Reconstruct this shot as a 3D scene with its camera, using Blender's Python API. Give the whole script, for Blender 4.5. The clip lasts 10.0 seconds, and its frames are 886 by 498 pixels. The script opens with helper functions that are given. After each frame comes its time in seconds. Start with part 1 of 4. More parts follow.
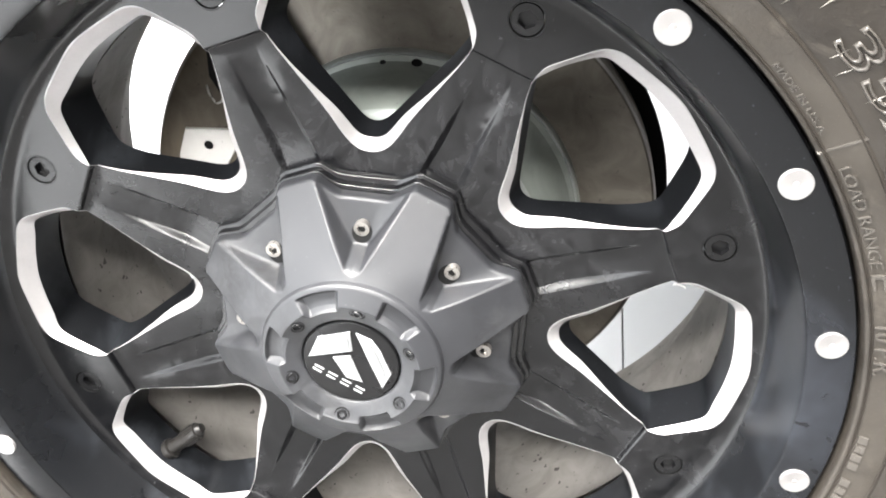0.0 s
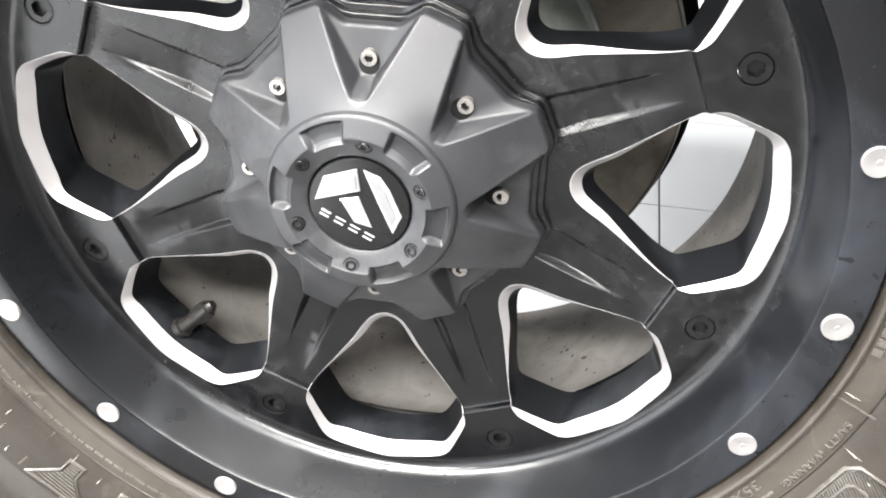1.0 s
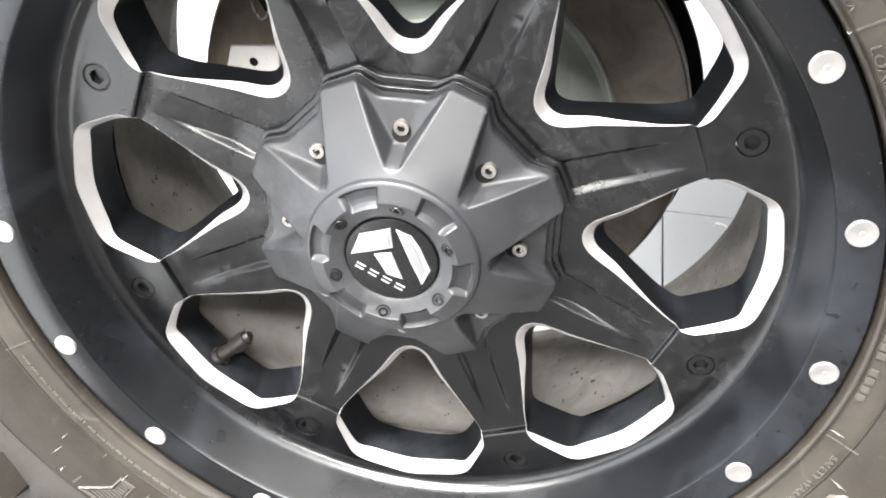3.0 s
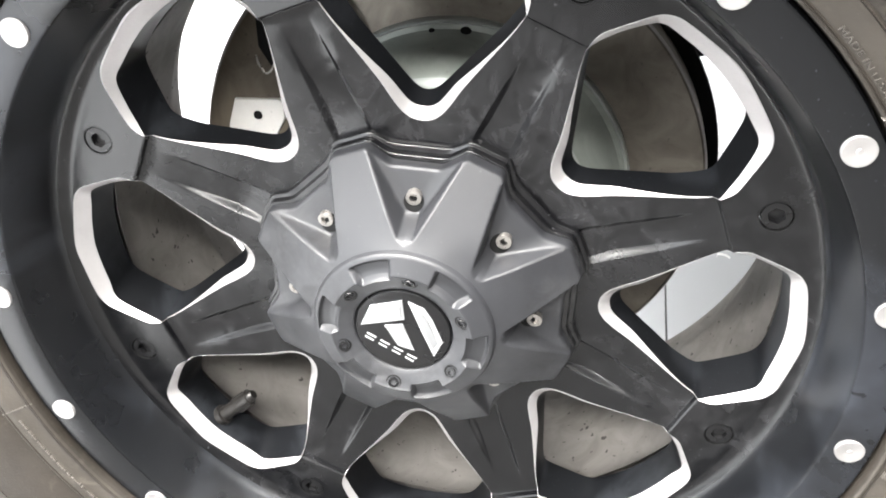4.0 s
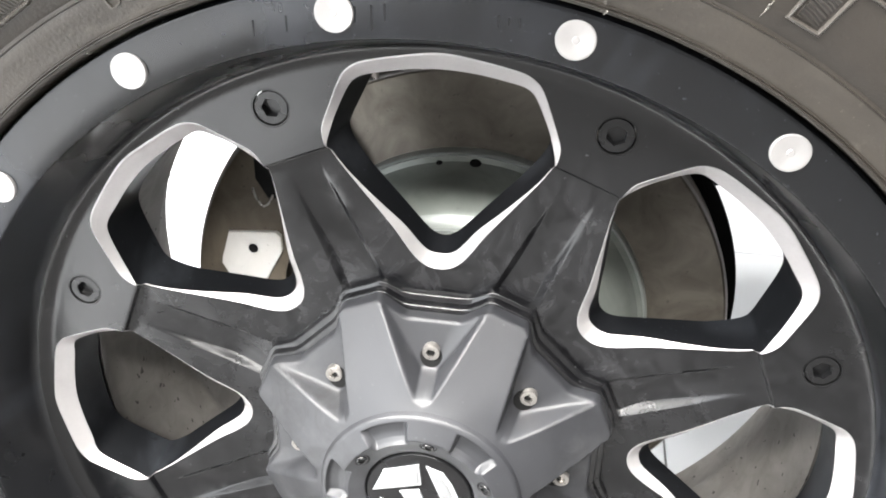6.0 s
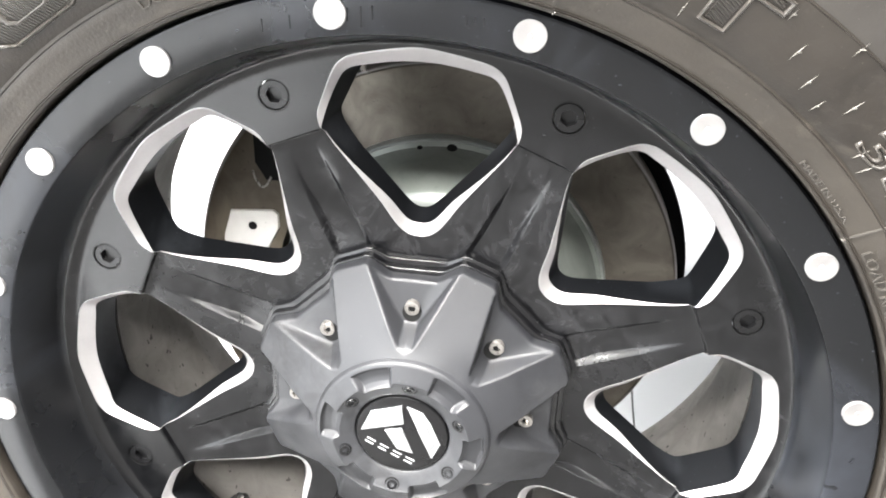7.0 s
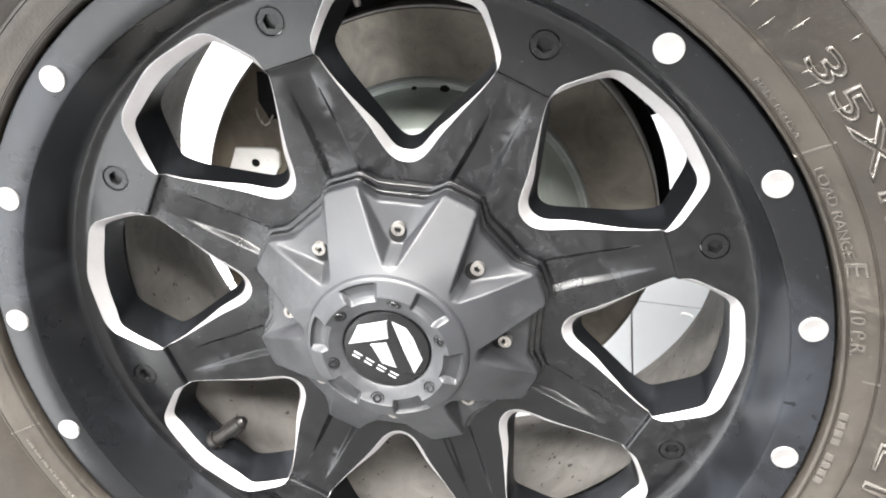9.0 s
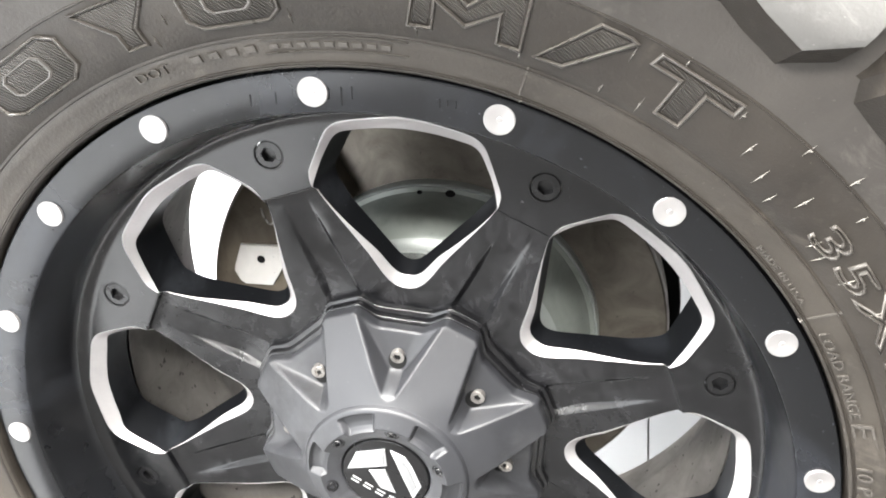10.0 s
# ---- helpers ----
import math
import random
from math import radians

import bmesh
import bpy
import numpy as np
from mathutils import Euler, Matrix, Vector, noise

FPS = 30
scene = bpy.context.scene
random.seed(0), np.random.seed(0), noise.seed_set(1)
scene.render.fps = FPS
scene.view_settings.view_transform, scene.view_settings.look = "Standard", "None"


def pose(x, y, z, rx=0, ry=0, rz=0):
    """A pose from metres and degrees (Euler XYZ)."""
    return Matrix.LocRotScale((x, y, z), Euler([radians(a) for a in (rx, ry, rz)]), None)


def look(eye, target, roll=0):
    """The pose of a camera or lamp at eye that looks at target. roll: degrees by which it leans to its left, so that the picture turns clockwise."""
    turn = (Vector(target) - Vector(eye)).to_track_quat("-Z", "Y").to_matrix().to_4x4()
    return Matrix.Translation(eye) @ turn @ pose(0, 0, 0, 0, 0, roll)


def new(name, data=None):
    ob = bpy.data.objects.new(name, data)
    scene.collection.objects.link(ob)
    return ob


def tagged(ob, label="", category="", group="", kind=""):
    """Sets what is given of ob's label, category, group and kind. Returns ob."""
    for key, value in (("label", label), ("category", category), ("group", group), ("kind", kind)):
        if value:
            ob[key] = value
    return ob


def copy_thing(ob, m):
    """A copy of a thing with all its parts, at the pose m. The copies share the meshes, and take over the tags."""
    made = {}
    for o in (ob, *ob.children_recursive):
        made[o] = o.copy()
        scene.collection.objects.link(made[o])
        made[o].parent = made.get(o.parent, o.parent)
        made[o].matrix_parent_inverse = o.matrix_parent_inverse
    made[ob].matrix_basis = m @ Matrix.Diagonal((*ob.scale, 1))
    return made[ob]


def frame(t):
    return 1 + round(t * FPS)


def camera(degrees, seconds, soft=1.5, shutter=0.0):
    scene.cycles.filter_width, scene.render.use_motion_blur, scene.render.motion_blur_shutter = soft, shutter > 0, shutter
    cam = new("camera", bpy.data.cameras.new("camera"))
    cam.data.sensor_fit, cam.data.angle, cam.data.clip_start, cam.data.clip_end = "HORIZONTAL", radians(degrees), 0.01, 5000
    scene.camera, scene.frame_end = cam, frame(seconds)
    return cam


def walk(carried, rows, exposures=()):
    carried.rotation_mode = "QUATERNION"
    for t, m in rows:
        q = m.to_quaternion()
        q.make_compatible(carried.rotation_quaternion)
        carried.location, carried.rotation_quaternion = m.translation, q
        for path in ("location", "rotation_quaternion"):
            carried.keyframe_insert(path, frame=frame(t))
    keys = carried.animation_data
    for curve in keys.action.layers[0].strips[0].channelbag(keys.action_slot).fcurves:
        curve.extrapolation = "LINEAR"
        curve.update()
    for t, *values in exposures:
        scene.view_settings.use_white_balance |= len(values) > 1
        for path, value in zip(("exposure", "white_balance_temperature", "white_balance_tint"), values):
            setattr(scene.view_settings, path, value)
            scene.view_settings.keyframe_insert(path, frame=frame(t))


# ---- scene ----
cam = camera(52.96, 10.0, soft=1.85)
ROWS = [
    (0, 0.10361, -0.37996, 0.77175, 58.107, -2.257, 9.241),
    (0.3, 0.10873, -0.38007, 0.74428, 57.819, -1.548, 10.324),
    (0.5, 0.11412, -0.38203, 0.72708, 57.609, -1.221, 10.981),
    (0.7, 0.11838, -0.38702, 0.71036, 57.548, -1.017, 11.236),
    (1, 0.12422, -0.39365, 0.68683, 57.188, -0.811, 11.458),
    (1.2, 0.12303, -0.40005, 0.67568, 57.031, -0.782, 11.594),
    (1.5, 0.12351, -0.40646, 0.67369, 56.621, -0.626, 11.758),
    (2, 0.12610, -0.41395, 0.68857, 56.289, -0.619, 11.800),
    (2.5, 0.11962, -0.41422, 0.72072, 55.984, -0.706, 11.598),
    (2.7, 0.11595, -0.41379, 0.73258, 55.710, -0.700, 11.575),
    (3.8, 0.10357, -0.39702, 0.77545, 55.661, -0.846, 11.215),
    (4, 0.09489, -0.38228, 0.77126, 56.130, -0.985, 11.156),
    (4.2, 0.08725, -0.36452, 0.77042, 56.993, -0.898, 11.222),
    (4.5, 0.07113, -0.34129, 0.77032, 58.407, -1.069, 10.820),
    (4.7, 0.06694, -0.32359, 0.76719, 59.058, -1.195, 10.582),
    (5, 0.05574, -0.30124, 0.75926, 59.834, -1.319, 10.137),
    (5.2, 0.05491, -0.29538, 0.75553, 60.533, -1.292, 10.154),
    (5.5, 0.04857, -0.30003, 0.76284, 60.722, -1.377, 9.435),
    (5.7, 0.05243, -0.31161, 0.77147, 61.012, -1.421, 9.250),
    (6.8, 0.07007, -0.40131, 0.81138, 61.385, -1.767, 8.347),
    (7, 0.07318, -0.40673, 0.80216, 61.484, -1.880, 8.191),
    (7.2, 0.07751, -0.40878, 0.79585, 61.639, -1.918, 8.196),
    (7.5, 0.08091, -0.40954, 0.79407, 61.942, -2.021, 8.080),
    (7.7, 0.08197, -0.40957, 0.79274, 62.126, -1.958, 8.315),
    (8, 0.08035, -0.41242, 0.80024, 62.292, -1.963, 8.581),
    (8.2, 0.08329, -0.41794, 0.81637, 61.983, -2.035, 8.923),
    (8.5, 0.08843, -0.43399, 0.81189, 61.593, -2.165, 9.216),
    (8.7, 0.09626, -0.44482, 0.79733, 61.402, -2.240, 9.535),
    (9, 0.10499, -0.45132, 0.77910, 61.133, -2.190, 10.014),
    (9.2, 0.10398, -0.44921, 0.77412, 61.152, -2.080, 10.491),
    (9.5, 0.09959, -0.43925, 0.79428, 60.873, -2.164, 10.943),
    (9.7, 0.10409, -0.42671, 0.81850, 60.686, -2.035, 11.291),
    (10, 0.10932, -0.40134, 0.85008, 60.537, -1.869, 11.777),
]
EXPOSURES = ((0.0, 1.16), (0.5, 1.02), (1.0, 0.92), (1.5, 0.89), (2.5, 0.94), (4.0, 1.02), (5.5, 1.0), (7.0, 1.2), (8.0, 1.24), (9.0, 1.22), (10.0, 1.03))
walk(cam, [(t, pose(x, y, z, rx, ry, rz)) for t, x, y, z, rx, ry, rz in ROWS], EXPOSURES)

# ---- light: unseen sources added: fills in a south and a west opening, four ceiling fixtures ----
world = bpy.data.worlds.new("world")
scene.world = world
world.use_nodes = True
wn = world.node_tree.nodes
sky = wn.new("ShaderNodeTexSky")
sky.sky_type, sky.sun_disc = "NISHITA", False
sky.sun_elevation, sky.sun_rotation = radians(48), radians(200)
wn["Background"].inputs["Strength"].default_value = 0.07
world.node_tree.links.new(sky.outputs[0], wn["Background"].inputs["Color"])


def area_lamp(name, x, y, power, m, colour=(1, 1, 1)):
    data = bpy.data.lights.new(name, "AREA")
    data.shape, data.size, data.size_y, data.energy, data.color = "RECTANGLE", x, y, power, colour
    ob = new(name, data)
    ob.matrix_world = m
    return ob


TILE, GX, GY = 0.33, 0.2255, 0.849
X0, X1, Y0, Y1, HIGH = GX - 9 * TILE, GX + 8 * TILE, GY - 12 * TILE, GY + 5 * TILE, 3.0
EDGE, SIDE = GY - 3 * TILE, GX - 2 * TILE
# fill lights added in two invented openings
area_lamp("daylight_in_shop_front", 1.5, 2.35, 45, look((-1.95, Y0 + 0.05, 1.33), (-1.95, 0, 1.33)), (0.96, 0.98, 1.0))
area_lamp("daylight_in_side_door", 2.7, 2.35, 80, look((X0 + 0.05, -0.75, 1.33), (0, -0.75, 1.33)), (0.96, 0.98, 1.0))
# overhead lights added out of view, placed for the highlights and the bright floor
LAMPS = ((-1.35, 0.55, 210), (-1.3, -0.75, 285), (-0.35, -2.4, 270), (1.05, -0.5, 130))
for lx, ly, power in LAMPS:
    area_lamp("ceiling_tube_light", 2.8, 0.45, power, look((lx, ly, 2.915), (lx, ly + 0.001, 0)), (1.0, 0.98, 0.95))

AXLE = 0.445
WHEEL = pose(0, 0, AXLE, 90, 0, 0)


# ---- materials ----
class Nodes:
    """A small builder for node materials."""

    def __init__(self, name):
        self.mat = bpy.data.materials.new(name)
        self.mat.use_nodes = True
        self.tree = self.mat.node_tree
        self.bsdf = self.tree.nodes["Principled BSDF"]
        self.coords = self.tree.nodes.new("ShaderNodeTexCoord")

    def link(self, a, b):
        self.tree.links.new(a, b)

    def noise(self, scale, detail=4.0, rough=0.6, stretch=None, distort=0.0):
        n = self.tree.nodes.new("ShaderNodeTexNoise")
        n.inputs["Scale"].default_value, n.inputs["Detail"].default_value = scale, detail
        n.inputs["Roughness"].default_value, n.inputs["Distortion"].default_value = rough, distort
        src = self.coords.outputs["Object"]
        if stretch:
            m = self.tree.nodes.new("ShaderNodeMapping")
            m.inputs["Scale"].default_value = stretch
            self.link(src, m.inputs[0])
            src = m.outputs[0]
        self.link(src, n.inputs["Vector"])
        return n.outputs["Fac"]

    def ramp(self, fac, lo, hi, a=0.0, b=1.0):
        r = self.tree.nodes.new("ShaderNodeMapRange")
        r.inputs["From Min"].default_value, r.inputs["From Max"].default_value = lo, hi
        r.inputs["To Min"].default_value, r.inputs["To Max"].default_value = a, b
        self.link(fac, r.inputs["Value"])
        return r.outputs[0]

    def mix(self, fac, a, b):
        m = self.tree.nodes.new("ShaderNodeMix")
        m.data_type = "RGBA"
        for sock, v in ((m.inputs[0], fac), (m.inputs[6], a), (m.inputs[7], b)):
            if isinstance(v, (int, float)):
                sock.default_value = v
            elif isinstance(v, tuple):
                sock.default_value = (*v, 1)
            else:
                self.link(v, sock)
        return m.outputs[2]

    def math(self, op, a, b):
        m = self.tree.nodes.new("ShaderNodeMath")
        m.operation = op
        for sock, v in ((m.inputs[0], a), (m.inputs[1], b)):
            if isinstance(v, (int, float)):
                sock.default_value = v
            else:
                self.link(v, sock)
        return m.outputs[0]

    def bump(self, height, strength=0.2, distance=0.001):
        b = self.tree.nodes.new("ShaderNodeBump")
        b.inputs["Strength"].default_value, b.inputs["Distance"].default_value = strength, distance
        self.link(height, b.inputs["Height"])
        self.link(b.outputs[0], self.bsdf.inputs["Normal"])

    def put(self, **kw):
        for key, v in kw.items():
            sock = self.bsdf.inputs[{"color": "Base Color", "rough": "Roughness", "metal": "Metallic", "spec": "Specular IOR Level", "coat": "Coat Weight"}[key]]
            if isinstance(v, (int, float)):
                sock.default_value = v
            elif isinstance(v, tuple):
                sock.default_value = (*v, 1)
            else:
                self.link(v, sock)
        return self.mat


def black_paint(name, base, dusty, rough, dust_amount=1.0, hub=False, gloss=0.5, grime=0.0):
    """Satin black paint with dried dust, wipe marks and fine specks."""
    n = Nodes(name)
    cloud = n.ramp(n.noise(16, 7, 0.66, distort=0.8), 0.56, 0.76, 0, 0.7 * dust_amount)
    wipe = n.ramp(n.noise(60, 4, 0.6, (1, 0.25, 1)), 0.56, 0.8, 0, 0.25 * dust_amount)
    speck = n.ramp(n.noise(420, 2, 0.5), 0.73, 0.77, 0, 0.9 * dust_amount)
    smear = n.math("MULTIPLY", n.ramp(n.noise(30, 8, 0.7, distort=1.1), 0.5, 0.74, 0, 0.8), n.ramp(n.noise(7, 3, 0.5), 0.46, 0.62, 0, 0.8 * dust_amount))
    if hub:
        far = n.tree.nodes.new("ShaderNodeVectorMath")
        far.operation = "LENGTH"
        n.link(n.coords.outputs["Object"], far.inputs[0])
        axes = n.tree.nodes.new("ShaderNodeSeparateXYZ")
        n.link(n.coords.outputs["Object"], axes.inputs[0])
        settled = n.ramp(axes.outputs["Y"], -0.03, 0.05, 0.12, 1.0)
        more = n.math("MULTIPLY", n.ramp(far.outputs["Value"], 0.11, 0.19, 1.05, 0.4), n.ramp(axes.outputs["Y"], -0.03, 0.05, 0.5, 1.0))
        cloud, wipe = (n.math("MULTIPLY", v, more) for v in (cloud, wipe))
    region = n.ramp(n.noise(6, 2, 0.5), 0.4, 0.62)
    blotch = n.math("MULTIPLY", n.ramp(n.noise(85, 5, 0.6, distort=0.4), 0.44, 0.7, 0, 0.55 * dust_amount), region)
    fac = n.math("MAXIMUM", n.math("MAXIMUM", cloud, wipe), n.math("MAXIMUM", n.math("MAXIMUM", speck, blotch), smear))
    patchy = n.math("MULTIPLY", n.ramp(n.noise(48, 5, 0.65, distort=0.6), 0.36, 0.7, -0.02, 0.07), region)
    if hub:
        # smeared dust that dried on two of the spokes
        for x, y, reach, much in ((0.062, 0.132, 0.06, 0.95), (-0.14, -0.03, 0.045, 0.25)):
            off = n.tree.nodes.new("ShaderNodeVectorMath")
            off.operation = "DISTANCE"
            off.inputs[1].default_value = (x, y, -0.055)
            n.link(n.coords.outputs["Object"], off.inputs[0])
            near = n.ramp(off.outputs["Value"], reach * 0.35, reach, 1.0, 0.0)
            streak = n.ramp(n.noise(95, 5, 0.6, (1, 0.4, 1), 0.9), 0.4, 0.82, 0, much)
            fac = n.math("MAXIMUM", fac, n.math("MULTIPLY", streak, near))
        # a thin film of dust that settled on the upper spokes, wiped off in patches
        film = n.ramp(n.noise(44, 7, 0.72, distort=1.0), 0.4, 0.66, 0.0, 0.75)
        fac = n.math("MAXIMUM", fac, n.math("MULTIPLY", n.math("MULTIPLY", film, settled), n.ramp(far.outputs["Value"], 0.125, 0.185, 1.0, 0.15)))
    n.bump(n.noise(900, 3, 0.5), 0.08, 0.0004)
    color = n.mix(fac, base, dusty)
    if grime:
        stain = n.math("MULTIPLY", n.ramp(n.noise(55, 7, 0.7, distort=0.9), 0.42, 0.62, 0, grime), n.ramp(n.noise(13, 3, 0.55), 0.44, 0.6))
        color = n.mix(stain, color, tuple(c * 0.3 for c in base))
    return n.put(color=color, rough=n.math("ADD", n.ramp(n.noise(9, 4), 0.3, 0.7, rough - 0.06, rough + 0.07), n.math("ADD", patchy, n.math("MULTIPLY", fac, 0.09))), spec=gloss)


M_FACE = black_paint("satin_black_paint", (0.0019, 0.002, 0.0024), (0.028, 0.028, 0.0298), 0.22, 0.8, True, 0.42)


def lip_paint(name, base, haze_and_sheen, gloss=0.5, patch=0.36, rough=0.12):
    """Glossy black with a bluish grey film, in part painted reflection, dried drops and dark wiped spots."""
    n = Nodes(name)
    film = n.ramp(n.noise(7, 5, 0.6, distort=0.7), patch, patch + 0.22, 0.06, 0.95)
    spots = n.ramp(n.noise(75, 3, 0.55, distort=0.5), 0.62, 0.7, 1.0, 0.25)
    drops = n.ramp(n.noise(560, 2, 0.5), 0.73, 0.755, 0, 2.2)
    streak = n.ramp(n.noise(40, 5, 0.65, (1, 0.3, 1)), 0.4, 0.7, 0.75, 1.1)
    fac = n.math("MAXIMUM", n.math("MULTIPLY", n.math("MULTIPLY", film, spots), streak), drops)
    n.bump(n.noise(700, 3, 0.5), 0.06, 0.0004)
    return n.put(color=n.mix(fac, base, haze_and_sheen), rough=n.math("ADD", n.ramp(n.noise(12, 4), 0.3, 0.7, rough, rough + 0.08), n.math("MULTIPLY", fac, 0.14)), spec=gloss)


# on lip and dish the bluish tone also paints in reflected daylight
M_LIP = lip_paint("lip_black_paint", (0.0022, 0.0024, 0.0028), (0.019, 0.0212, 0.0265), 0.4, 0.45, 0.18)
M_DISH = lip_paint("dish_gloss_black", (0.002, 0.0022, 0.0027), (0.022, 0.0248, 0.0305), 0.5, 0.48, 0.24)
M_WELL = lip_paint("hazed_window_paint", (0.003, 0.0032, 0.0038), (0.036, 0.039, 0.0445), 0.12, 0.44, 0.4)
M_SEAT = black_paint("dusty_hub_paint", (0.004, 0.004, 0.0046), (0.05, 0.0495, 0.049), 0.27, 1.0, False, 0.5, 0.8)
M_CAP = black_paint("cap_black_plastic", (0.0192, 0.0198, 0.0222), (0.05, 0.05, 0.0515), 0.46, 0.9, False, 0.5, 0.8)
M_BOLT = black_paint("black_bolt_steel", (0.005, 0.005, 0.0054), (0.02, 0.02, 0.02), 0.26, 0.15, False, 0.36)


def machined(name, base, rough, metal=0.55, grain=0.06):
    n = Nodes(name)
    lines = n.noise(700, 2, 0.5, (1, 1, 0.2))
    n.bump(lines, grain, 0.0003)
    return n.put(color=n.mix(n.ramp(n.noise(30, 4), 0.35, 0.7), base, tuple(c * 0.86 for c in base)), metal=metal, rough=n.ramp(lines, 0.3, 0.7, rough - 0.05, rough + 0.08))


M_BEVEL = machined("machined_aluminium", (0.43, 0.415, 0.412), 0.43)
M_RIVET = machined("brushed_rivet_metal", (0.31, 0.3, 0.296), 0.4)
M_SCREW = machined("stainless_screw", (0.4, 0.38, 0.355), 0.3, 0.85, 0.0)
M_CHROME_DARK = machined("mirror_emblem_metal", (0.3, 0.305, 0.31), 0.12)
M_CHROME = machined("bright_emblem_metal", (0.5, 0.508, 0.515), 0.16)


def rubber(name, base, dust, rough=0.58, gloss=0.5):
    n = Nodes(name)
    big = n.ramp(n.noise(8, 6, 0.66, distort=0.7), 0.32, 0.68)
    fine = n.ramp(n.noise(150, 4, 0.6), 0.42, 0.75, 0, 0.6)
    smear = n.ramp(n.noise(26, 6, 0.7, (1, 1, 0.4), 1.2), 0.54, 0.68, 0, 0.9)
    pale = n.ramp(n.noise(500, 2, 0.5), 0.7, 0.75, 0, 1.0)
    n.bump(n.math("ADD", n.noise(600, 3, 0.6), n.math("MULTIPLY", n.noise(70, 3, 0.6), 0.9)), 0.3, 0.0007)
    fac = n.math("MAXIMUM", n.math("MAXIMUM", n.math("MULTIPLY", big, 0.75), fine), n.math("MAXIMUM", smear, pale))
    return n.put(color=n.mix(fac, base, dust), rough=n.ramp(n.noise(40, 3), 0.3, 0.7, rough - 0.08, rough + 0.1), spec=gloss)


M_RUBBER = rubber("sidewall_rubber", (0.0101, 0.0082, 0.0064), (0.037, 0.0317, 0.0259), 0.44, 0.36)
M_SHOULDER = rubber("grey_shoulder_rubber", (0.019, 0.0166, 0.0142), (0.05, 0.045, 0.0395), 0.5, 0.45)
M_BEAD = rubber("dusty_bead_rubber", (0.0165, 0.0141, 0.0113), (0.055, 0.0477, 0.0392), 0.42, 0.42)
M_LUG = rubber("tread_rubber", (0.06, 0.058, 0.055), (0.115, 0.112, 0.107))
# paler than the sidewall: the highlights on letter edges put into the colour
M_LETTER = rubber("raised_letter_rubber", (0.038, 0.034, 0.0295), (0.08, 0.0725, 0.064), 0.3)
M_PRINT = rubber("fine_print_rubber", (0.06, 0.054, 0.047), (0.13, 0.118, 0.103), 0.3)
M_HAIR = rubber("pale_moulding_hair", (0.13, 0.121, 0.108), (0.2, 0.187, 0.17), 0.28)


def ribbed(name, base, dust):
    """Rubber with fine parallel ribs."""
    n = Nodes(name)
    wave = n.tree.nodes.new("ShaderNodeTexWave")
    wave.wave_type, wave.bands_direction = "BANDS", "DIAGONAL"
    wave.inputs["Scale"].default_value, wave.inputs["Distortion"].default_value = 260, 0.3
    n.link(n.coords.outputs["Object"], wave.inputs["Vector"])
    n.bump(wave.outputs["Fac"], 0.9, 0.0012)
    return n.put(color=n.mix(n.ramp(wave.outputs["Fac"], 0.1, 0.9), base, dust), rough=0.4)


M_RIBBED = ribbed("ribbed_letter_rubber", (0.032, 0.0285, 0.0245), (0.058, 0.052, 0.045))


def steel(name, a, b, rough, metal, specks=0.0, gloss=0.5):
    n = Nodes(name)
    streak = n.ramp(n.noise(34, 5, 0.6, distort=0.8), 0.35, 0.7)
    spots = n.math("MAXIMUM", n.ramp(n.noise(210, 3, 0.6), 0.67, 0.72, 0, 0.4), n.ramp(n.noise(150, 2, 0.5), 0.7, 0.715, 0, specks))
    n.bump(n.noise(400, 3), 0.1, 0.0005)
    return n.put(color=n.mix(spots, n.mix(streak, a, b), tuple(c * 0.3 for c in a)), rough=n.ramp(n.noise(20, 4), 0.3, 0.7, rough - 0.08, rough + 0.1), metal=metal, spec=gloss)


M_BARREL = steel("dusty_barrel_paint", (0.148, 0.139, 0.127), (0.21, 0.198, 0.184), 0.7, 0.0, 0.9, 0.08)
M_ROTOR = steel("brake_disc_iron", (0.11, 0.097, 0.079), (0.19, 0.171, 0.146), 0.38, 0.5)
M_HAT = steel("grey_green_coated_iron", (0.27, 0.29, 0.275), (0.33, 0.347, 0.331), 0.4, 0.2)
# the hub coating at about two thirds of its tone, for the flank
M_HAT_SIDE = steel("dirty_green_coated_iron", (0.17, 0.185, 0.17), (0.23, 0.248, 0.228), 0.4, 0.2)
M_CALIPER = steel("rusty_caliper_iron", (0.085, 0.07, 0.052), (0.15, 0.125, 0.095), 0.6, 0.2)
M_PLATE = steel("pale_metal_plate", (0.62, 0.6, 0.57), (0.72, 0.7, 0.67), 0.45, 0.2)
# black steel, also laid on surfaces as the shade inside holes and wells
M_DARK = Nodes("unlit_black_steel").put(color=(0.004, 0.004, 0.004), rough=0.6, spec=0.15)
n_ = Nodes("black_underbody_coating")
M_UNDER = n_.put(color=n_.mix(n_.noise(24, 5), (0.014, 0.0135, 0.013), (0.03, 0.028, 0.026)), rough=0.7)
n_ = Nodes("white_scrap_plastic")
M_SCRAP = n_.put(color=n_.mix(n_.noise(300), (0.82, 0.82, 0.8), (0.7, 0.7, 0.68)), rough=0.35)
M_DRIP = Nodes("dark_drip_stain").put(color=(0.006, 0.0062, 0.007), rough=0.6, spec=0.2)
M_BRASS = steel("dirty_valve_metal", (0.012, 0.011, 0.0105), (0.03, 0.028, 0.026), 0.34, 0.4)


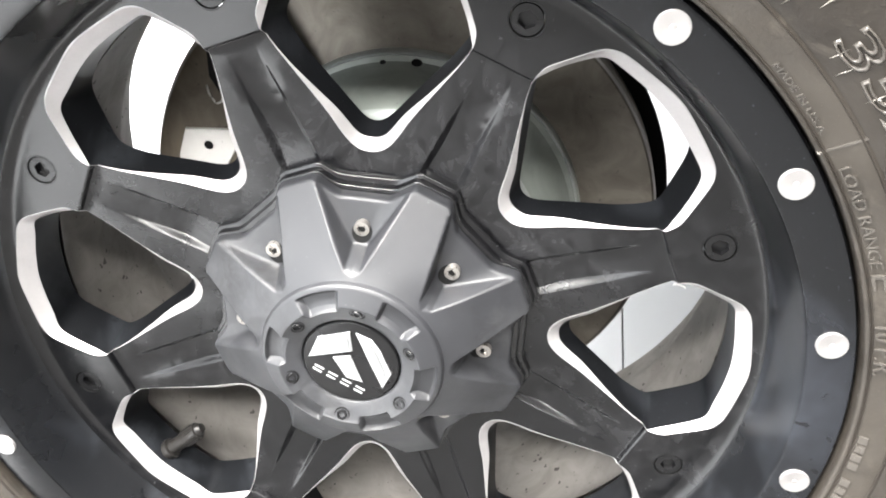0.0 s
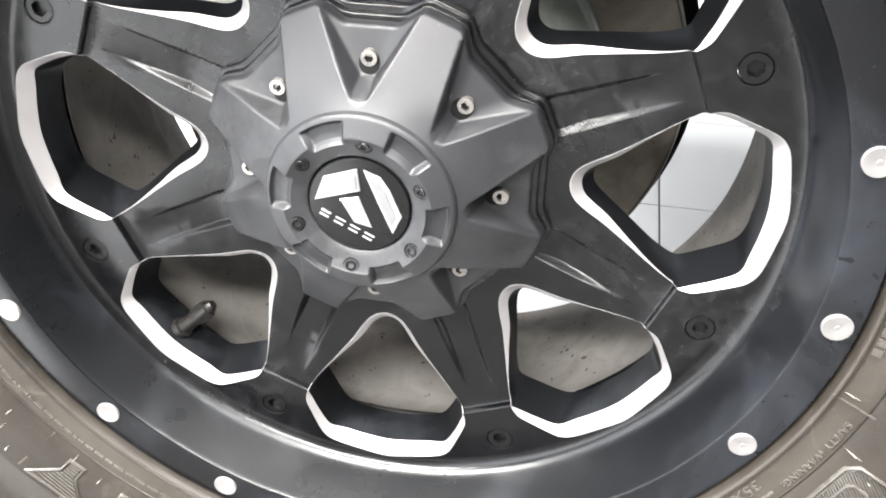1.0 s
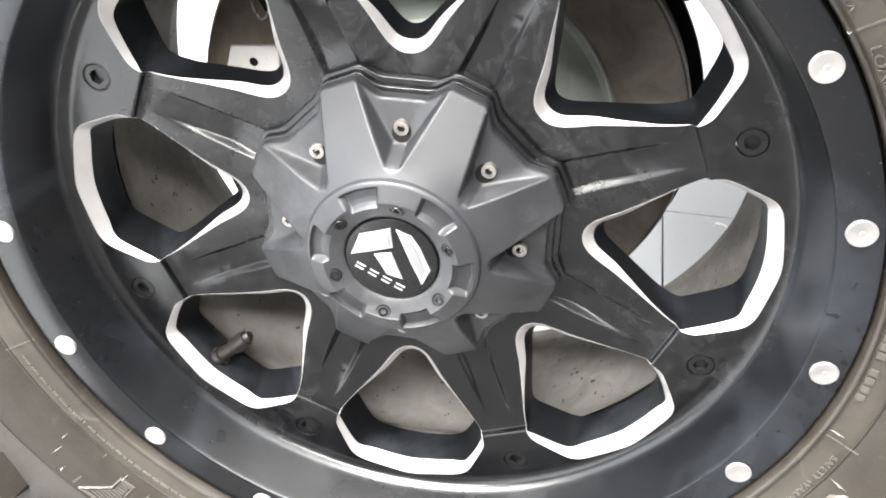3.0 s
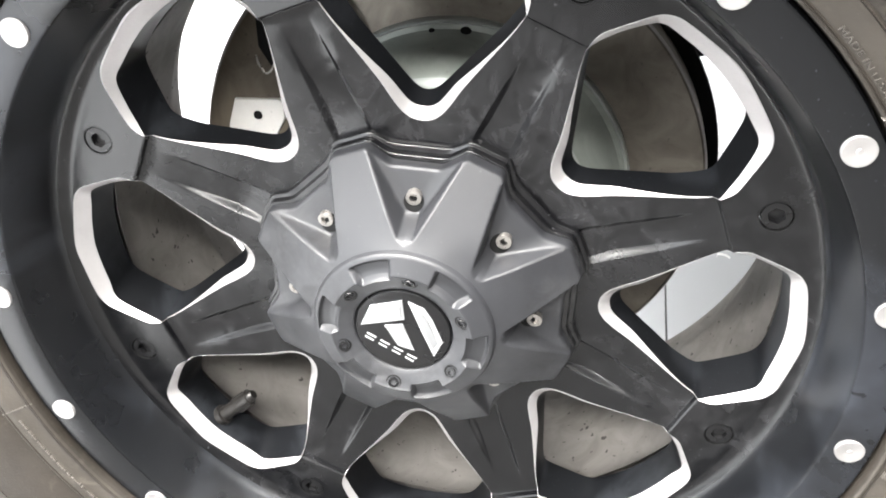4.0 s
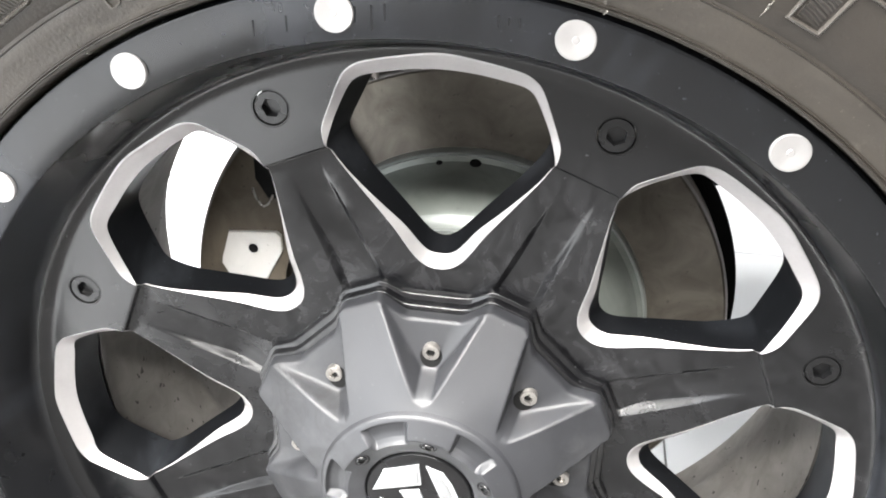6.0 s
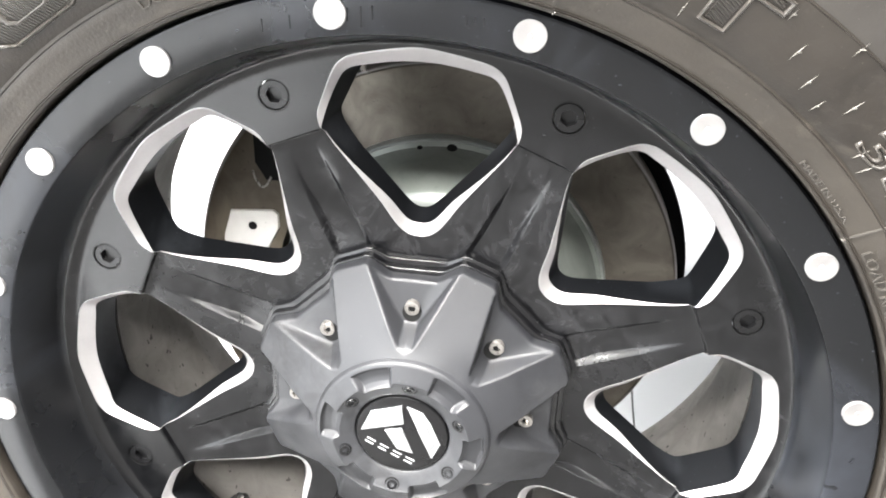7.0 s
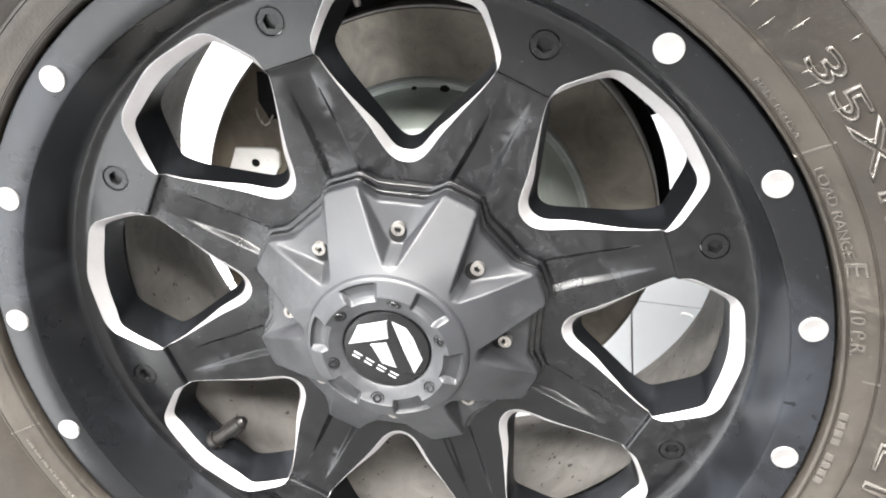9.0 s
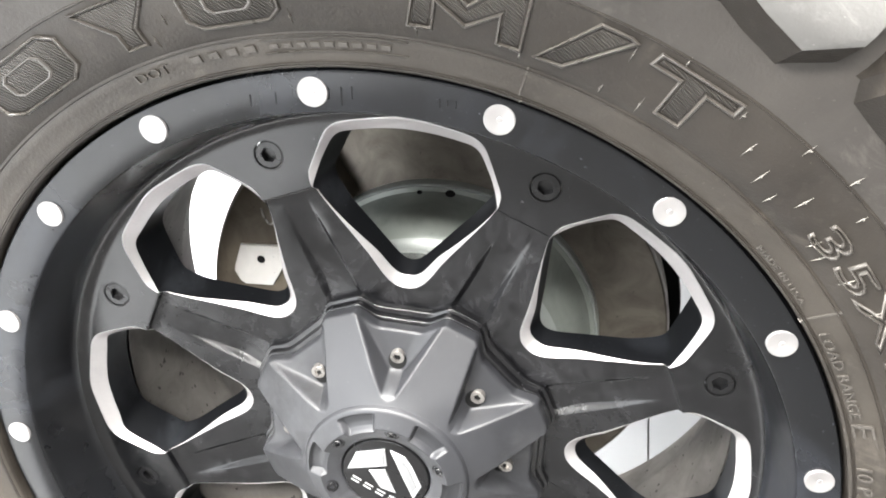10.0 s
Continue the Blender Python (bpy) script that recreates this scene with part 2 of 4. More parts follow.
def tile_material():
    n = Nodes("white_glazed_tile")
    info = n.tree.nodes.new("ShaderNodeObjectInfo")
    base = n.mix(info.outputs["Random"], (0.355, 0.366, 0.378), (0.385, 0.395, 0.406))
    scuff = n.ramp(n.noise(9, 6, 0.65, distort=0.5), 0.5, 0.8, 0, 0.05)
    return n.put(color=n.mix(scuff, base, (0.56, 0.57, 0.58)), rough=0.32)


M_TILE = tile_material()
n_ = Nodes("dirty_grout")
M_GROUT = n_.put(color=n_.mix(n_.noise(60), (0.11, 0.109, 0.107), (0.14, 0.138, 0.135)), rough=0.9)
# dark ground for the unseen front floor, added to keep reflections dark
n_ = Nodes("dark_asphalt")
n_.bump(n_.noise(260, 4), 0.5, 0.003)
M_DARK_FLOOR = n_.put(color=n_.mix(n_.noise(90, 4), (0.045, 0.045, 0.046), (0.075, 0.074, 0.0725)), rough=0.85)
n_ = Nodes("painted_wall")
M_WALL = n_.put(color=n_.mix(n_.ramp(n_.noise(3, 5), 0.4, 0.7), (0.075, 0.075, 0.076), (0.06, 0.06, 0.061)), rough=0.7)
n_ = Nodes("white_ceiling_paint")
M_CEILING = n_.put(color=n_.mix(n_.ramp(n_.noise(3, 5), 0.4, 0.7), (0.5, 0.5, 0.495), (0.45, 0.45, 0.445)), rough=0.8)
n_ = Nodes("lamp_diffuser")
n_.bsdf.inputs["Emission Color"].default_value = (1, 0.98, 0.95, 1)
n_.bsdf.inputs["Emission Strength"].default_value = 6.0
M_DIFFUSER = n_.put(color=(0.8, 0.8, 0.8), rough=0.5)
M_HOUSING = Nodes("white_lamp_housing").put(color=(0.75, 0.75, 0.75), rough=0.4)


# ---- mesh helpers ----
def part(name, bm, material, parent, label="", smooth=35.0):
    """Links a bmesh as one mesh object under a thing or a part."""
    bmesh.ops.recalc_face_normals(bm, faces=bm.faces)
    me = bpy.data.meshes.new(name)
    bm.to_mesh(me)
    bm.free()
    me.materials.append(material)
    if smooth:
        me.shade_smooth()
        me.set_sharp_from_angle(angle=radians(smooth))
    ob = new(name, me)
    ob.parent = parent
    return tagged(ob, label) if label else ob


def again(ob, m):
    """Another object on the same mesh, under the same parent."""
    o = new(ob.name.split(".")[0], ob.data)
    o.parent = ob.parent
    o.matrix_basis = m
    if "label" in ob:
        o["label"] = ob["label"]
    return o


def thing(name, m, label, category, group="", kind=""):
    ob = new(name)
    ob.empty_display_size = 0.05
    ob.matrix_world = m
    return tagged(ob, label, category, group, kind)


def spin(a):
    """A clockwise turn by a degrees about the axle."""
    return pose(0, 0, 0, 0, 0, -a)


def at_angle(r, a, z=0.0):
    """The place at radius r, a degrees clockwise from the top."""
    return (r * math.sin(radians(a)), r * math.cos(radians(a)), z)


def lathe(profile, steps=128, a0=0.0, a1=360.0, bm=None):
    """Turns (radius, height) pairs about the axle."""
    bm = bm or bmesh.new()
    full = abs(a1 - a0) >= 360
    count = steps if full else steps + 1
    rings = [[bm.verts.new(at_angle(r, a0 + (a1 - a0) * i / steps, z)) for r, z in profile] for i in range(count)]
    for i in range(steps):
        a, b = rings[i], rings[(i + 1) % count]
        for j in range(len(profile) - 1):
            bm.faces.new((a[j], a[j + 1], b[j + 1], b[j]))
    return bm


def loft(bm, *loops, closed=True):
    """Joins loops of equal length, given as coordinates, by quads. Returns their vertices."""
    rows = [[bm.verts.new(p) for p in loop] for loop in loops]
    count = len(rows[0])
    for a, b in zip(rows, rows[1:]):
        for i in range(count if closed else count - 1):
            j = (i + 1) % count
            bm.faces.new((a[i], a[j], b[j], b[i]))
    return rows


def prism(outline, z0, z1, bevel=0.0, bm=None):
    """An upright prism over an outline, its upper edge chamfered."""
    bm = bm or bmesh.new()
    cx, cy = sum(p[0] for p in outline) / len(outline), sum(p[1] for p in outline) / len(outline)
    low = [(x, y, z0) for x, y in outline]
    mid = [(x, y, z1 - bevel) for x, y in outline]
    loops = [low, mid]
    if bevel:
        top = []
        for x, y in outline:
            d = math.hypot(x - cx, y - cy)
            k = (d - bevel) / d
            top.append((cx + (x - cx) * k, cy + (y - cy) * k, z1))
        loops.append(top)
    rows = loft(bm, *loops)
    bm.faces.new(rows[-1])
    bm.faces.new(rows[0][::-1])
    return bm


def ngon(r, count, turn=0.0, cx=0.0, cy=0.0):
    return [(cx + r * math.cos(math.tau * i / count + turn), cy + r * math.sin(math.tau * i / count + turn)) for i in range(count)]


def box(lo, hi, bm=None):
    bm = bm or bmesh.new()
    bm_new = bmesh.ops.create_cube(bm, size=1)["verts"]
    for v in bm_new:
        v.co = [lo[k] + (v.co[k] + 0.5) * (hi[k] - lo[k]) for k in range(3)]
    return bm


def lerp(x, xs, ys):
    return float(np.interp(x, xs, ys))


def smoothstep(t):
    t = max(0.0, min(1.0, t))
    return t * t * (3 - 2 * t)


# ---- the shop: tiled floor, plain walls and ceiling ----
def tile_bed():
    """The bed under the tiles: the back of the shop and an unseen west strip, added to brighten reflections."""
    bm = box((X0, EDGE, -0.15), (X1, Y1, -0.003))
    return box((X0, Y0, -0.15), (SIDE, EDGE - 0.0005, -0.003), bm)


floor = tagged(part("floor", tile_bed(), M_GROUT, None, smooth=0), "white glazed tile floor with thin grey grout joints", "floor", kind="structure")
T = 0.15
# unseen dark floor added in front, so the wheel reflects little there
tagged(part("pavement", box((SIDE + 0.0005, Y0, -0.15), (X1, EDGE - 0.0005, -0.004)), M_DARK_FLOOR, None, smooth=0), "unseen dark floor, added to darken reflections and bounce", "pavement", kind="structure")
for name, lo, hi in (
    ("wall_north", (X0 - T, Y1, -0.15), (X1 + T, Y1 + T, HIGH)),
    ("wall_east", (X1, Y0, -0.15), (X1 + T, Y1, HIGH)),
):
    tagged(part(name, box(lo, hi), M_WALL, None, smooth=0), "plain dark grey painted shop wall", "wall", kind="structure")
# the openings in these unseen walls are added for the fill lights
bm = box((X0 - T, Y0, -0.15), (X0, -2.15, HIGH))
box((X0 - T, 0.65, -0.15), (X0, Y1, HIGH), bm)
box((X0 - T, -2.1495, 2.55), (X0, 0.6495, HIGH), bm)
tagged(part("wall_west", bm, M_WALL, None, smooth=0), "plain dark grey wall with an added opening for side light", "wall", kind="structure")
bm = box((X0 - T, Y0 - T, -0.15), (-2.72, Y0, HIGH))
box((-1.18, Y0 - T, -0.15), (X1 + T, Y0, HIGH), bm)
box((-2.72, Y0 - T, 2.55), (-1.18, Y0, HIGH), bm)
tagged(part("wall_south", bm, M_WALL, None, smooth=0), "plain dark grey wall with an added opening for front light", "wall", kind="structure")
tagged(part("ceiling", box((X0 - T, Y0 - T, HIGH), (X1 + T, Y1 + T, HIGH + T)), M_CEILING, None, smooth=0), "plain white painted shop ceiling", "ceiling", kind="structure")
tagged(part("ground", box((-60, -120, -0.2), (60, Y0 - T, -0.012)), M_GROUT, None, smooth=0), "grey ground added outside the front opening", "ground", kind="structure")
# an unseen slab added to shade the floor, in place of the vehicle's underside
bm = box((-0.3, 0.295, 0.74), (X1, 0.98, 0.84))
tagged(part("underbody", bm, M_UNDER, None, smooth=0), "unseen black slab, added to shade the floor behind the wheel", "underbody", kind="structure")
# fixtures added to house the overhead lights
lamp = thing("ceiling_light", pose(*LAMPS[0][:2], HIGH), "added unseen white ceiling fixture with a lit diffuser", "light", "ceiling lights")
part("housing", box((-1.43, -0.255, -0.06), (1.43, 0.255, 0.0)), M_HOUSING, lamp, smooth=0)
part("diffuser", box((-1.4, -0.225, -0.075), (1.4, 0.225, -0.062)), M_DIFFUSER, lamp, smooth=0)
for lx, ly, power in LAMPS[1:]:
    copy_thing(lamp, pose(lx, ly, HIGH))

# ---- the wheel ----
wheel = thing("wheel", WHEEL, "satin black eight-spoke truck wheel with mud-terrain tyre, standing on tiles", "wheel")

# One window's outline in millimetres from the axle, the right half, from the rim side down to the hub side:
# outer edge of the bright bevel, and its inner edge.
OUTER = [(0, 228.5), (20, 225), (38, 221.2), (43.5, 217.5), (47, 213.5), (54, 195), (56.5, 188), (56.6, 184), (55.5, 178),
         (50.5, 169.5), (44, 160.5), (33, 146), (22.5, 131.8), (17, 122.4), (11.8, 115), (6.2, 110.7), (0, 109.4)]
INNER = [(0, 218.4), (18, 216.7), (31.4, 213.9), (38.2, 212.8), (43.3, 209.7), (50.6, 193.7), (53.2, 185.2), (54.3, 181), (55, 177.5),
         (50.1, 169.7), (43.4, 160.9), (31, 146.9), (18.7, 134), (13.2, 125.8), (8.8, 119.8), (4.6, 117), (0, 116.2)]
DROP = [7, 7, 7, 6, 4.6, 4, 3, 1.8, 0.5, 0.3, 0.6, 2.0, 3.4, 4.2, 4.6, 4.8, 4.9]
REAR = [(0, 217.8), (18, 216), (30.7, 213.3), (35.6, 210.3), (39, 206.6), (45.3, 192), (49, 184.5), (51, 180.4), (52.2, 177),
        (47.2, 170), (40.3, 162), (27.5, 148), (16, 135), (11, 129), (6.8, 124.6), (3.4, 122.6), (0, 122)]


def both_sides(half):
    """Mirrors the right half of an outline into a closed loop, in metres."""
    right = [(x / 1000, y / 1000) for x, y in half]
    return right + [(-x, y) for x, y in right[-2:0:-1]]


W_OUT, W_IN, W_REAR = both_sides(OUTER), both_sides(INNER), both_sides(REAR)
W_DROP = [d / 1000 for d in DROP + DROP[-2:0:-1]]


def round_off(loop, cut=0.22):
    """Cuts every corner of a closed loop once."""
    res = []
    for p, q in zip(loop, loop[1:] + loop[:1]):
        res.append(p + (q - p) * cut)
        res.append(q + (p - q) * cut)
    return res


def round_outline(loop):
    return [tuple(p) for p in round_off(round_off([Vector(p) for p in loop]))]


def relax(loop, rounds):
    """Softens a closed loop by averaging neighbours."""
    for _ in range(rounds):
        loop = [tuple((np.array(loop[i - 1]) + 2 * np.array(loop[i]) + np.array(loop[(i + 1) % len(loop)])) / 4) for i in range(len(loop))]
    return loop


W_OUT, W_IN, W_REAR, W_DROP = round_outline(W_OUT), round_outline(W_IN), round_outline(W_REAR), round_off(round_off(W_DROP))
W_OUT, W_IN, W_REAR = relax(W_OUT, 1), relax(W_IN, 1), relax(W_REAR, 14)
STEP, BOLT_R = 0.1855, 0.2112


def spoke_coords(x, y):
    """Distance out along the nearest spoke's axis, and across it."""
    a = radians(22.5 if x >= 0 else -22.5)
    return x * math.sin(a) + y * math.cos(a), x * math.cos(a) - y * math.sin(a)


def channel(s):
    """Half width, depth and wall width of the hollow in a spoke."""
    deep = lerp(s, (0.100, 0.122, 0.1770), (0.0022, 0.0046, 0.0))
    return lerp(s, (0.110, 0.180), (0.0126, 0.0098)), deep, 0.0022 + deep * 0.4


def fillet(t):
    """Radius and height along the curve that joins the face to the dish wall."""
    p, c, q = (0.2235, -0.046), (0.2327, -0.0459), (0.2356, -0.0352)
    return tuple(p[k] * (1 - t) ** 2 + 2 * c[k] * t * (1 - t) + q[k] * t * t for k in (0, 1))


FILLET = [fillet(t) for t in np.linspace(0, 1, 81)]


def face_height(x, y):
    """Height of the cast face at a point of one eighth of the wheel."""
    r = math.hypot(x, y)
    s, w = spoke_coords(x, y)
    if s >= STEP - 0.0001:
        return lerp(r, [p[0] for p in FILLET], [p[1] for p in FILLET]) - 0.0005 * smoothstep((0.2 - r) / 0.02)
    z = lerp(s, (0.09, 0.112, 0.1828, 0.1836, 0.1846, STEP), (-0.0577, -0.0568, -0.0507, -0.0502, -0.0472, -0.0464))
    half, deep, wall = channel(s)
    t = max(0.0, min(1.0, (half - abs(w)) / wall))
    z -= deep * (0.55 * t + 0.45 * smoothstep(t))
    return z - 0.0012 * smoothstep((abs(w) - 0.02) / 0.03) * smoothstep((0.17 - s) / 0.05)


def inside(p, loop):
    x, y = p
    hit = False
    for (ax, ay), (bx, by) in zip(loop, loop[1:] + loop[:1]):
        if (ay > y) != (by > y) and x < (bx - ax) * (y - ay) / (by - ay) + ax:
            hit = not hit
    return hit


RIM_RADII = (0.222, 0.2235, 0.2248, 0.226, 0.2271, 0.2281, 0.229, 0.2298, 0.2305, 0.2311, 0.2316, 0.232, 0.2323, 0.2325)


def face_eighth():
    """Points and triangles of one eighth of the face, the window left out."""
    from mathutils.geometry import delaunay_2d_cdt
    pts, edges = [], []

    def line(points, closed=False):
        k = len(pts)
        pts.extend(Vector(p) for p in points)
        edges.extend((k + i, k + i + 1) for i in range(len(points) - 1))
        if closed:
            edges.append((k + len(points) - 1, k))

    line(W_OUT, True)
    for a in (-22.5, 22.5):
        line([(at_angle(BOLT_R, a)[0] + x, at_angle(BOLT_R, a)[1] + y) for x, y in ngon(0.0089, 24, radians(90 - a))], True)
    rads = [0.086, 0.094, 0.1, 0.106, 0.112, 0.12, 0.13, 0.14, 0.15, 0.16, 0.168, 0.176, 0.1828, 0.1836, 0.1846, 0.1855, 0.192, 0.2, 0.21, 0.2175, *RIM_RADII]
    for side in (-1, 1):
        a = 22.5 * side
        line([at_angle(r, a)[:2] for r in rads])
        across = (math.cos(radians(a)), -math.sin(radians(a)))
        for s in (0.1828, 0.1836, 0.1846, STEP):
            c = at_angle(s, a)[:2]
            line([(c[0] - side * across[0] * w, c[1] - side * across[1] * w) for w in (0, 0.008, 0.016, 0.022)])
        for inset in (0.0, 0.2, 0.4, 0.6, 0.8, 1.0):
            row = []
            for s in np.linspace(0.1, 0.1770, 14):
                w = channel(s)[0] - inset * channel(s)[2]
                c = at_angle(s, a)[:2]
                row.append((c[0] - side * across[0] * w, c[1] - side * across[1] * w))
            line(row)
    for r in (0.086, 0.1, 0.107, *RIM_RADII):
        line([at_angle(r, -22.5 + 45 * i / 24)[:2] for i in range(25)])
    for r in (0.115, 0.125, 0.137, 0.15, 0.162, 0.174, 0.195, 0.205, 0.216):
        for i in range(1, 16):
            p = at_angle(r, -22.5 + 45 * i / 16)[:2]
            if not inside(p, W_OUT):
                pts.append(Vector(p))
    verts, _, tris, *_ = delaunay_2d_cdt(pts, edges, [], 0, 1e-5)
    keep = []
    for t in tris:
        c = sum((verts[i] for i in t), Vector((0, 0))) / 3
        r, a = c.length, abs(math.degrees(math.atan2(c.x, c.y)))
        near = min((c - Vector(at_angle(BOLT_R, q)[:2])).length for q in (-22.5, 22.5))
        if near > 0.0088 and 0.0861 < r < 0.2325 and a < 22.5 and not inside((c.x, c.y), W_OUT):
            keep.append(t)
    return [(v.x, v.y) for v in verts], keep


bm = bmesh.new()
flat, tris = face_eighth()
loop_z = [face_height(*p) for p in W_OUT]
for k in range(8):
    turn = spin(45 * k)
    front = {}
    for t in tris:
        for i in t:
            if i not in front:
                x, y = flat[i]
                front[i] = bm.verts.new(turn @ Vector((x, y, face_height(x, y))))
        bm.faces.new([front[i] for i in t])
bmesh.ops.remove_doubles(bm, verts=bm.verts, dist=2e-5)
# back of the casting
lathe([(0.06, -0.13), (0.1, -0.12), (0.115, -0.08)], 96, bm=bm)
part("rim_face", bm, M_FACE, wheel, "satin black cast spokes with dust and scuffs", 28)

bm = bmesh.new()
loft(bm, [(x, y, z + 0.00005) for (x, y), z in zip(W_OUT, loop_z)],
     [(x + (u - x) * 0.08, y + (v - y) * 0.08, z + 0.0001) for (x, y), (u, v), z in zip(W_OUT, W_IN, loop_z)],
     [(u, v, z - d) for (u, v), z, d in zip(W_IN, loop_z, W_DROP)])
rim = [(u, v, z - d - 0.0001) for (u, v), z, d in zip(W_IN, loop_z, W_DROP)]
depth = [(x, y, lerp(y, (0.16, 0.18), (-0.073, -0.079))) for x, y in W_REAR]
well_bm = bmesh.new()
loft(well_bm, rim, *[[Vector(p).lerp(Vector(q), k) for p, q in zip(rim, depth)] for k in (0.05, 0.35, 0.7, 1.0)])
well_wall = part("window_wall", well_bm, M_WELL, wheel, "hazed black inner wall of a window", 30)
bevel = part("window_bevel", bm, M_BEVEL, wheel, "bright machined aluminium bevel", 30)
for k in range(1, 8):
    again(bevel, spin(45 * k))
    again(well_wall, spin(45 * k))

# the lip: dish wall, flange with rivets, rolled outer edge
def arc(p, c, q, count):
    """Points of a quadratic curve from p to q, drawn towards c."""
    p, c, q = Vector(p), Vector(c), Vector(q)
    return [tuple(p * (1 - t) ** 2 + c * 2 * t * (1 - t) + q * t * t) for t in np.linspace(0, 1, count)]


dish = [p for p in FILLET if p[0] > 0.2327][::3]
part("rim_dish", lathe([(0.2325, face_height(0, 0.2325)), (0.2326, face_height(0, 0.2326))] + dish + arc((0.2357, -0.0349), (0.2401, -0.0190), (0.2443, -0.0034), 14)[1:] + [(0.2446, -0.0026), (0.245, -0.0021)], 192),
     M_DISH, wheel, "glossy black dish wall", 50)
lip = part("rim_lip", lathe([(0.2446, -0.0026), (0.245, -0.0021), (0.2457, -0.0017), (0.2565, -0.0008), (0.2655, 0.0006), (0.2672, 0.0004), (0.2684, -0.0012), (0.2686, -0.006), (0.264, -0.018)], 192),
           M_LIP, wheel, "satin black riveted flange")
bm = lathe([(0.0, 0.0008), (0.0013, 0.0008), (0.0017, 0.0005), (0.0021, 0.0006), (0.0068, 0.0007), (0.0074, 0.0008), (0.0085, 0.0008), (0.0088, 0.0005), (0.0089, -0.0012)], 28)
for v in bm.verts:
    v.co.xy *= 0.9
rivet = part("rivet", bm, M_RIVET, lip, "pale brushed metal rivet head")
for k in range(17):
    m = Matrix.Translation(at_angle(0.2565, 13.21 + 360 / 17 * k, -0.0002))
    if k:
        again(rivet, m @ pose(0, 0, 0, 0, 0, 67 * k))
    else:
        rivet.matrix_basis = m

# dark dried drips down the flange
rng_drip = random.Random(3)
for a in (-15.5, -12.4, -9.0, -6.1, -4.6, -3.4, 6.4, 7.3, 8.2):
    high = rng_drip.uniform(0.006, 0.0135) * (0.5 if a > 0 else 1)
    wide = rng_drip.uniform(0.0007, 0.0012)
    r0 = 0.2575 + rng_drip.uniform(0, 0.002)
    bm = bmesh.new()
    top = Vector(at_angle(r0, a))
    outline = [(top.x - wide / 2, top.y), (top.x + wide / 2, top.y), (top.x + wide / 3, top.y - high), (top.x - wide / 3, top.y - high)]
    rows_ = loft(bm, *[[(x, y, lerp(math.hypot(x, y), (0.2475, 0.2565, 0.2655), (-0.0018, -0.0008, 0.0006)) + up) for x, y in outline] for up in (-0.0002, 0.00012)])
    bm.faces.new(rows_[-1])
    part("dried_drip", bm, M_DRIP, lip, "dark dried drip mark", 0)

# the barrel behind the spokes, open at the back
part("barrel", lathe([(0.2165, -0.0825), (0.2235, -0.09), (0.2262, -0.105), (0.2268, -0.188), (0.2275, -0.194), (0.2335, -0.202), (0.2365, -0.208), (0.239, -0.228), (0.2445, -0.238),
                      (0.2475, -0.2475), (0.256, -0.252), (0.266, -0.254), (0.268, -0.25), (0.262, -0.238), (0.258, -0.21), (0.25, -0.19), (0.246, -0.09), (0.262, -0.04), (0.264, -0.018)], 160),
     M_BARREL, wheel, "dusty grey-brown inner barrel")

stub = part("balance_stub", lathe([(0.0, 0.0), (0.0018, 0.0003), (0.0024, 0.003), (0.0024, 0.008), (0.0014, 0.009), (0.0014, 0.03)], 14), M_SCREW, wheel, "small metal stub hanging inside the barrel")
stub.matrix_basis = Matrix.Translation(at_angle(0.1965, -13.2, -0.112)) @ spin(-13.2) @ pose(0, 0, 0, -90, 0, 0)

# sunk socket bolts on the face ring
def socket_bolt(name, r, depth, hex_r, material, parent, label):
    """A round head with a hexagonal socket sunk into it."""
    b = bmesh.new()
    count = 24
    ring = lambda q, z: [(q * math.cos(math.tau * i / count), q * math.sin(math.tau * i / count), z) for i in range(count)]
    hexa = []
    for i in range(count):
        a = math.tau * i / count
        k = math.cos(math.pi / 6) / math.cos((a % (math.pi / 3)) - math.pi / 6)
        hexa.append((hex_r * k * math.cos(a), hex_r * k * math.sin(a)))
    loops = [ring(r, -depth), ring(r, -r * 0.04), ring(r * 0.97, 0.0)] + [[(x, y, 0.0) for x, y in hexa], [(x, y, -hex_r * 0.8) for x, y in hexa]]
    rows = loft(b, *loops)
    b.faces.new(rows[-1])
    return part(name, b, material, parent, label, 40)


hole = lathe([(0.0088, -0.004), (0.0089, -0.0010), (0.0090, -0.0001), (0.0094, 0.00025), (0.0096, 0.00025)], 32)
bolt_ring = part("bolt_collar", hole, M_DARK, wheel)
bolt = socket_bolt("hex_bolt", 0.0083, 0.006, 0.0050, M_BOLT, wheel, "black hex socket bolt")
for k in range(8):
    base = Matrix.Translation(at_angle(BOLT_R, -22.5 + 45 * k, -0.0462))
    for ob, m in ((bolt_ring, base), (bolt, base @ pose(0, 0, -0.0004, 0, 0, 23 * k))):
        if k:
            again(ob, m)
        else:
            ob.matrix_basis = m

# ---- centre cap: eight flat arms, sunk pockets with a screw each, a bolted ring and an emblem ----
cap = tagged(new("center_cap"), "dark grey eight-armed plastic center cap")
cap.parent = wheel
cap.empty_display_size = 0.03


def pol(r, a, z):
    return Vector(at_angle(r, a, z))


N, TIP, F, D = (0.0044, 0.0585, -0.0128), pol(0.1045, 16.1, -0.0418), (0.0042, 0.0645, -0.0335), (0.0145, 0.0885, -0.0415)


def plane(p, q, r):
    """Height function of the plane through three points."""
    p = Vector(p)
    n = (Vector(q) - p).cross(Vector(r) - p)
    return lambda x, y: p.z - (n.x * (x - p.x) + n.y * (y - p.y)) / n.z


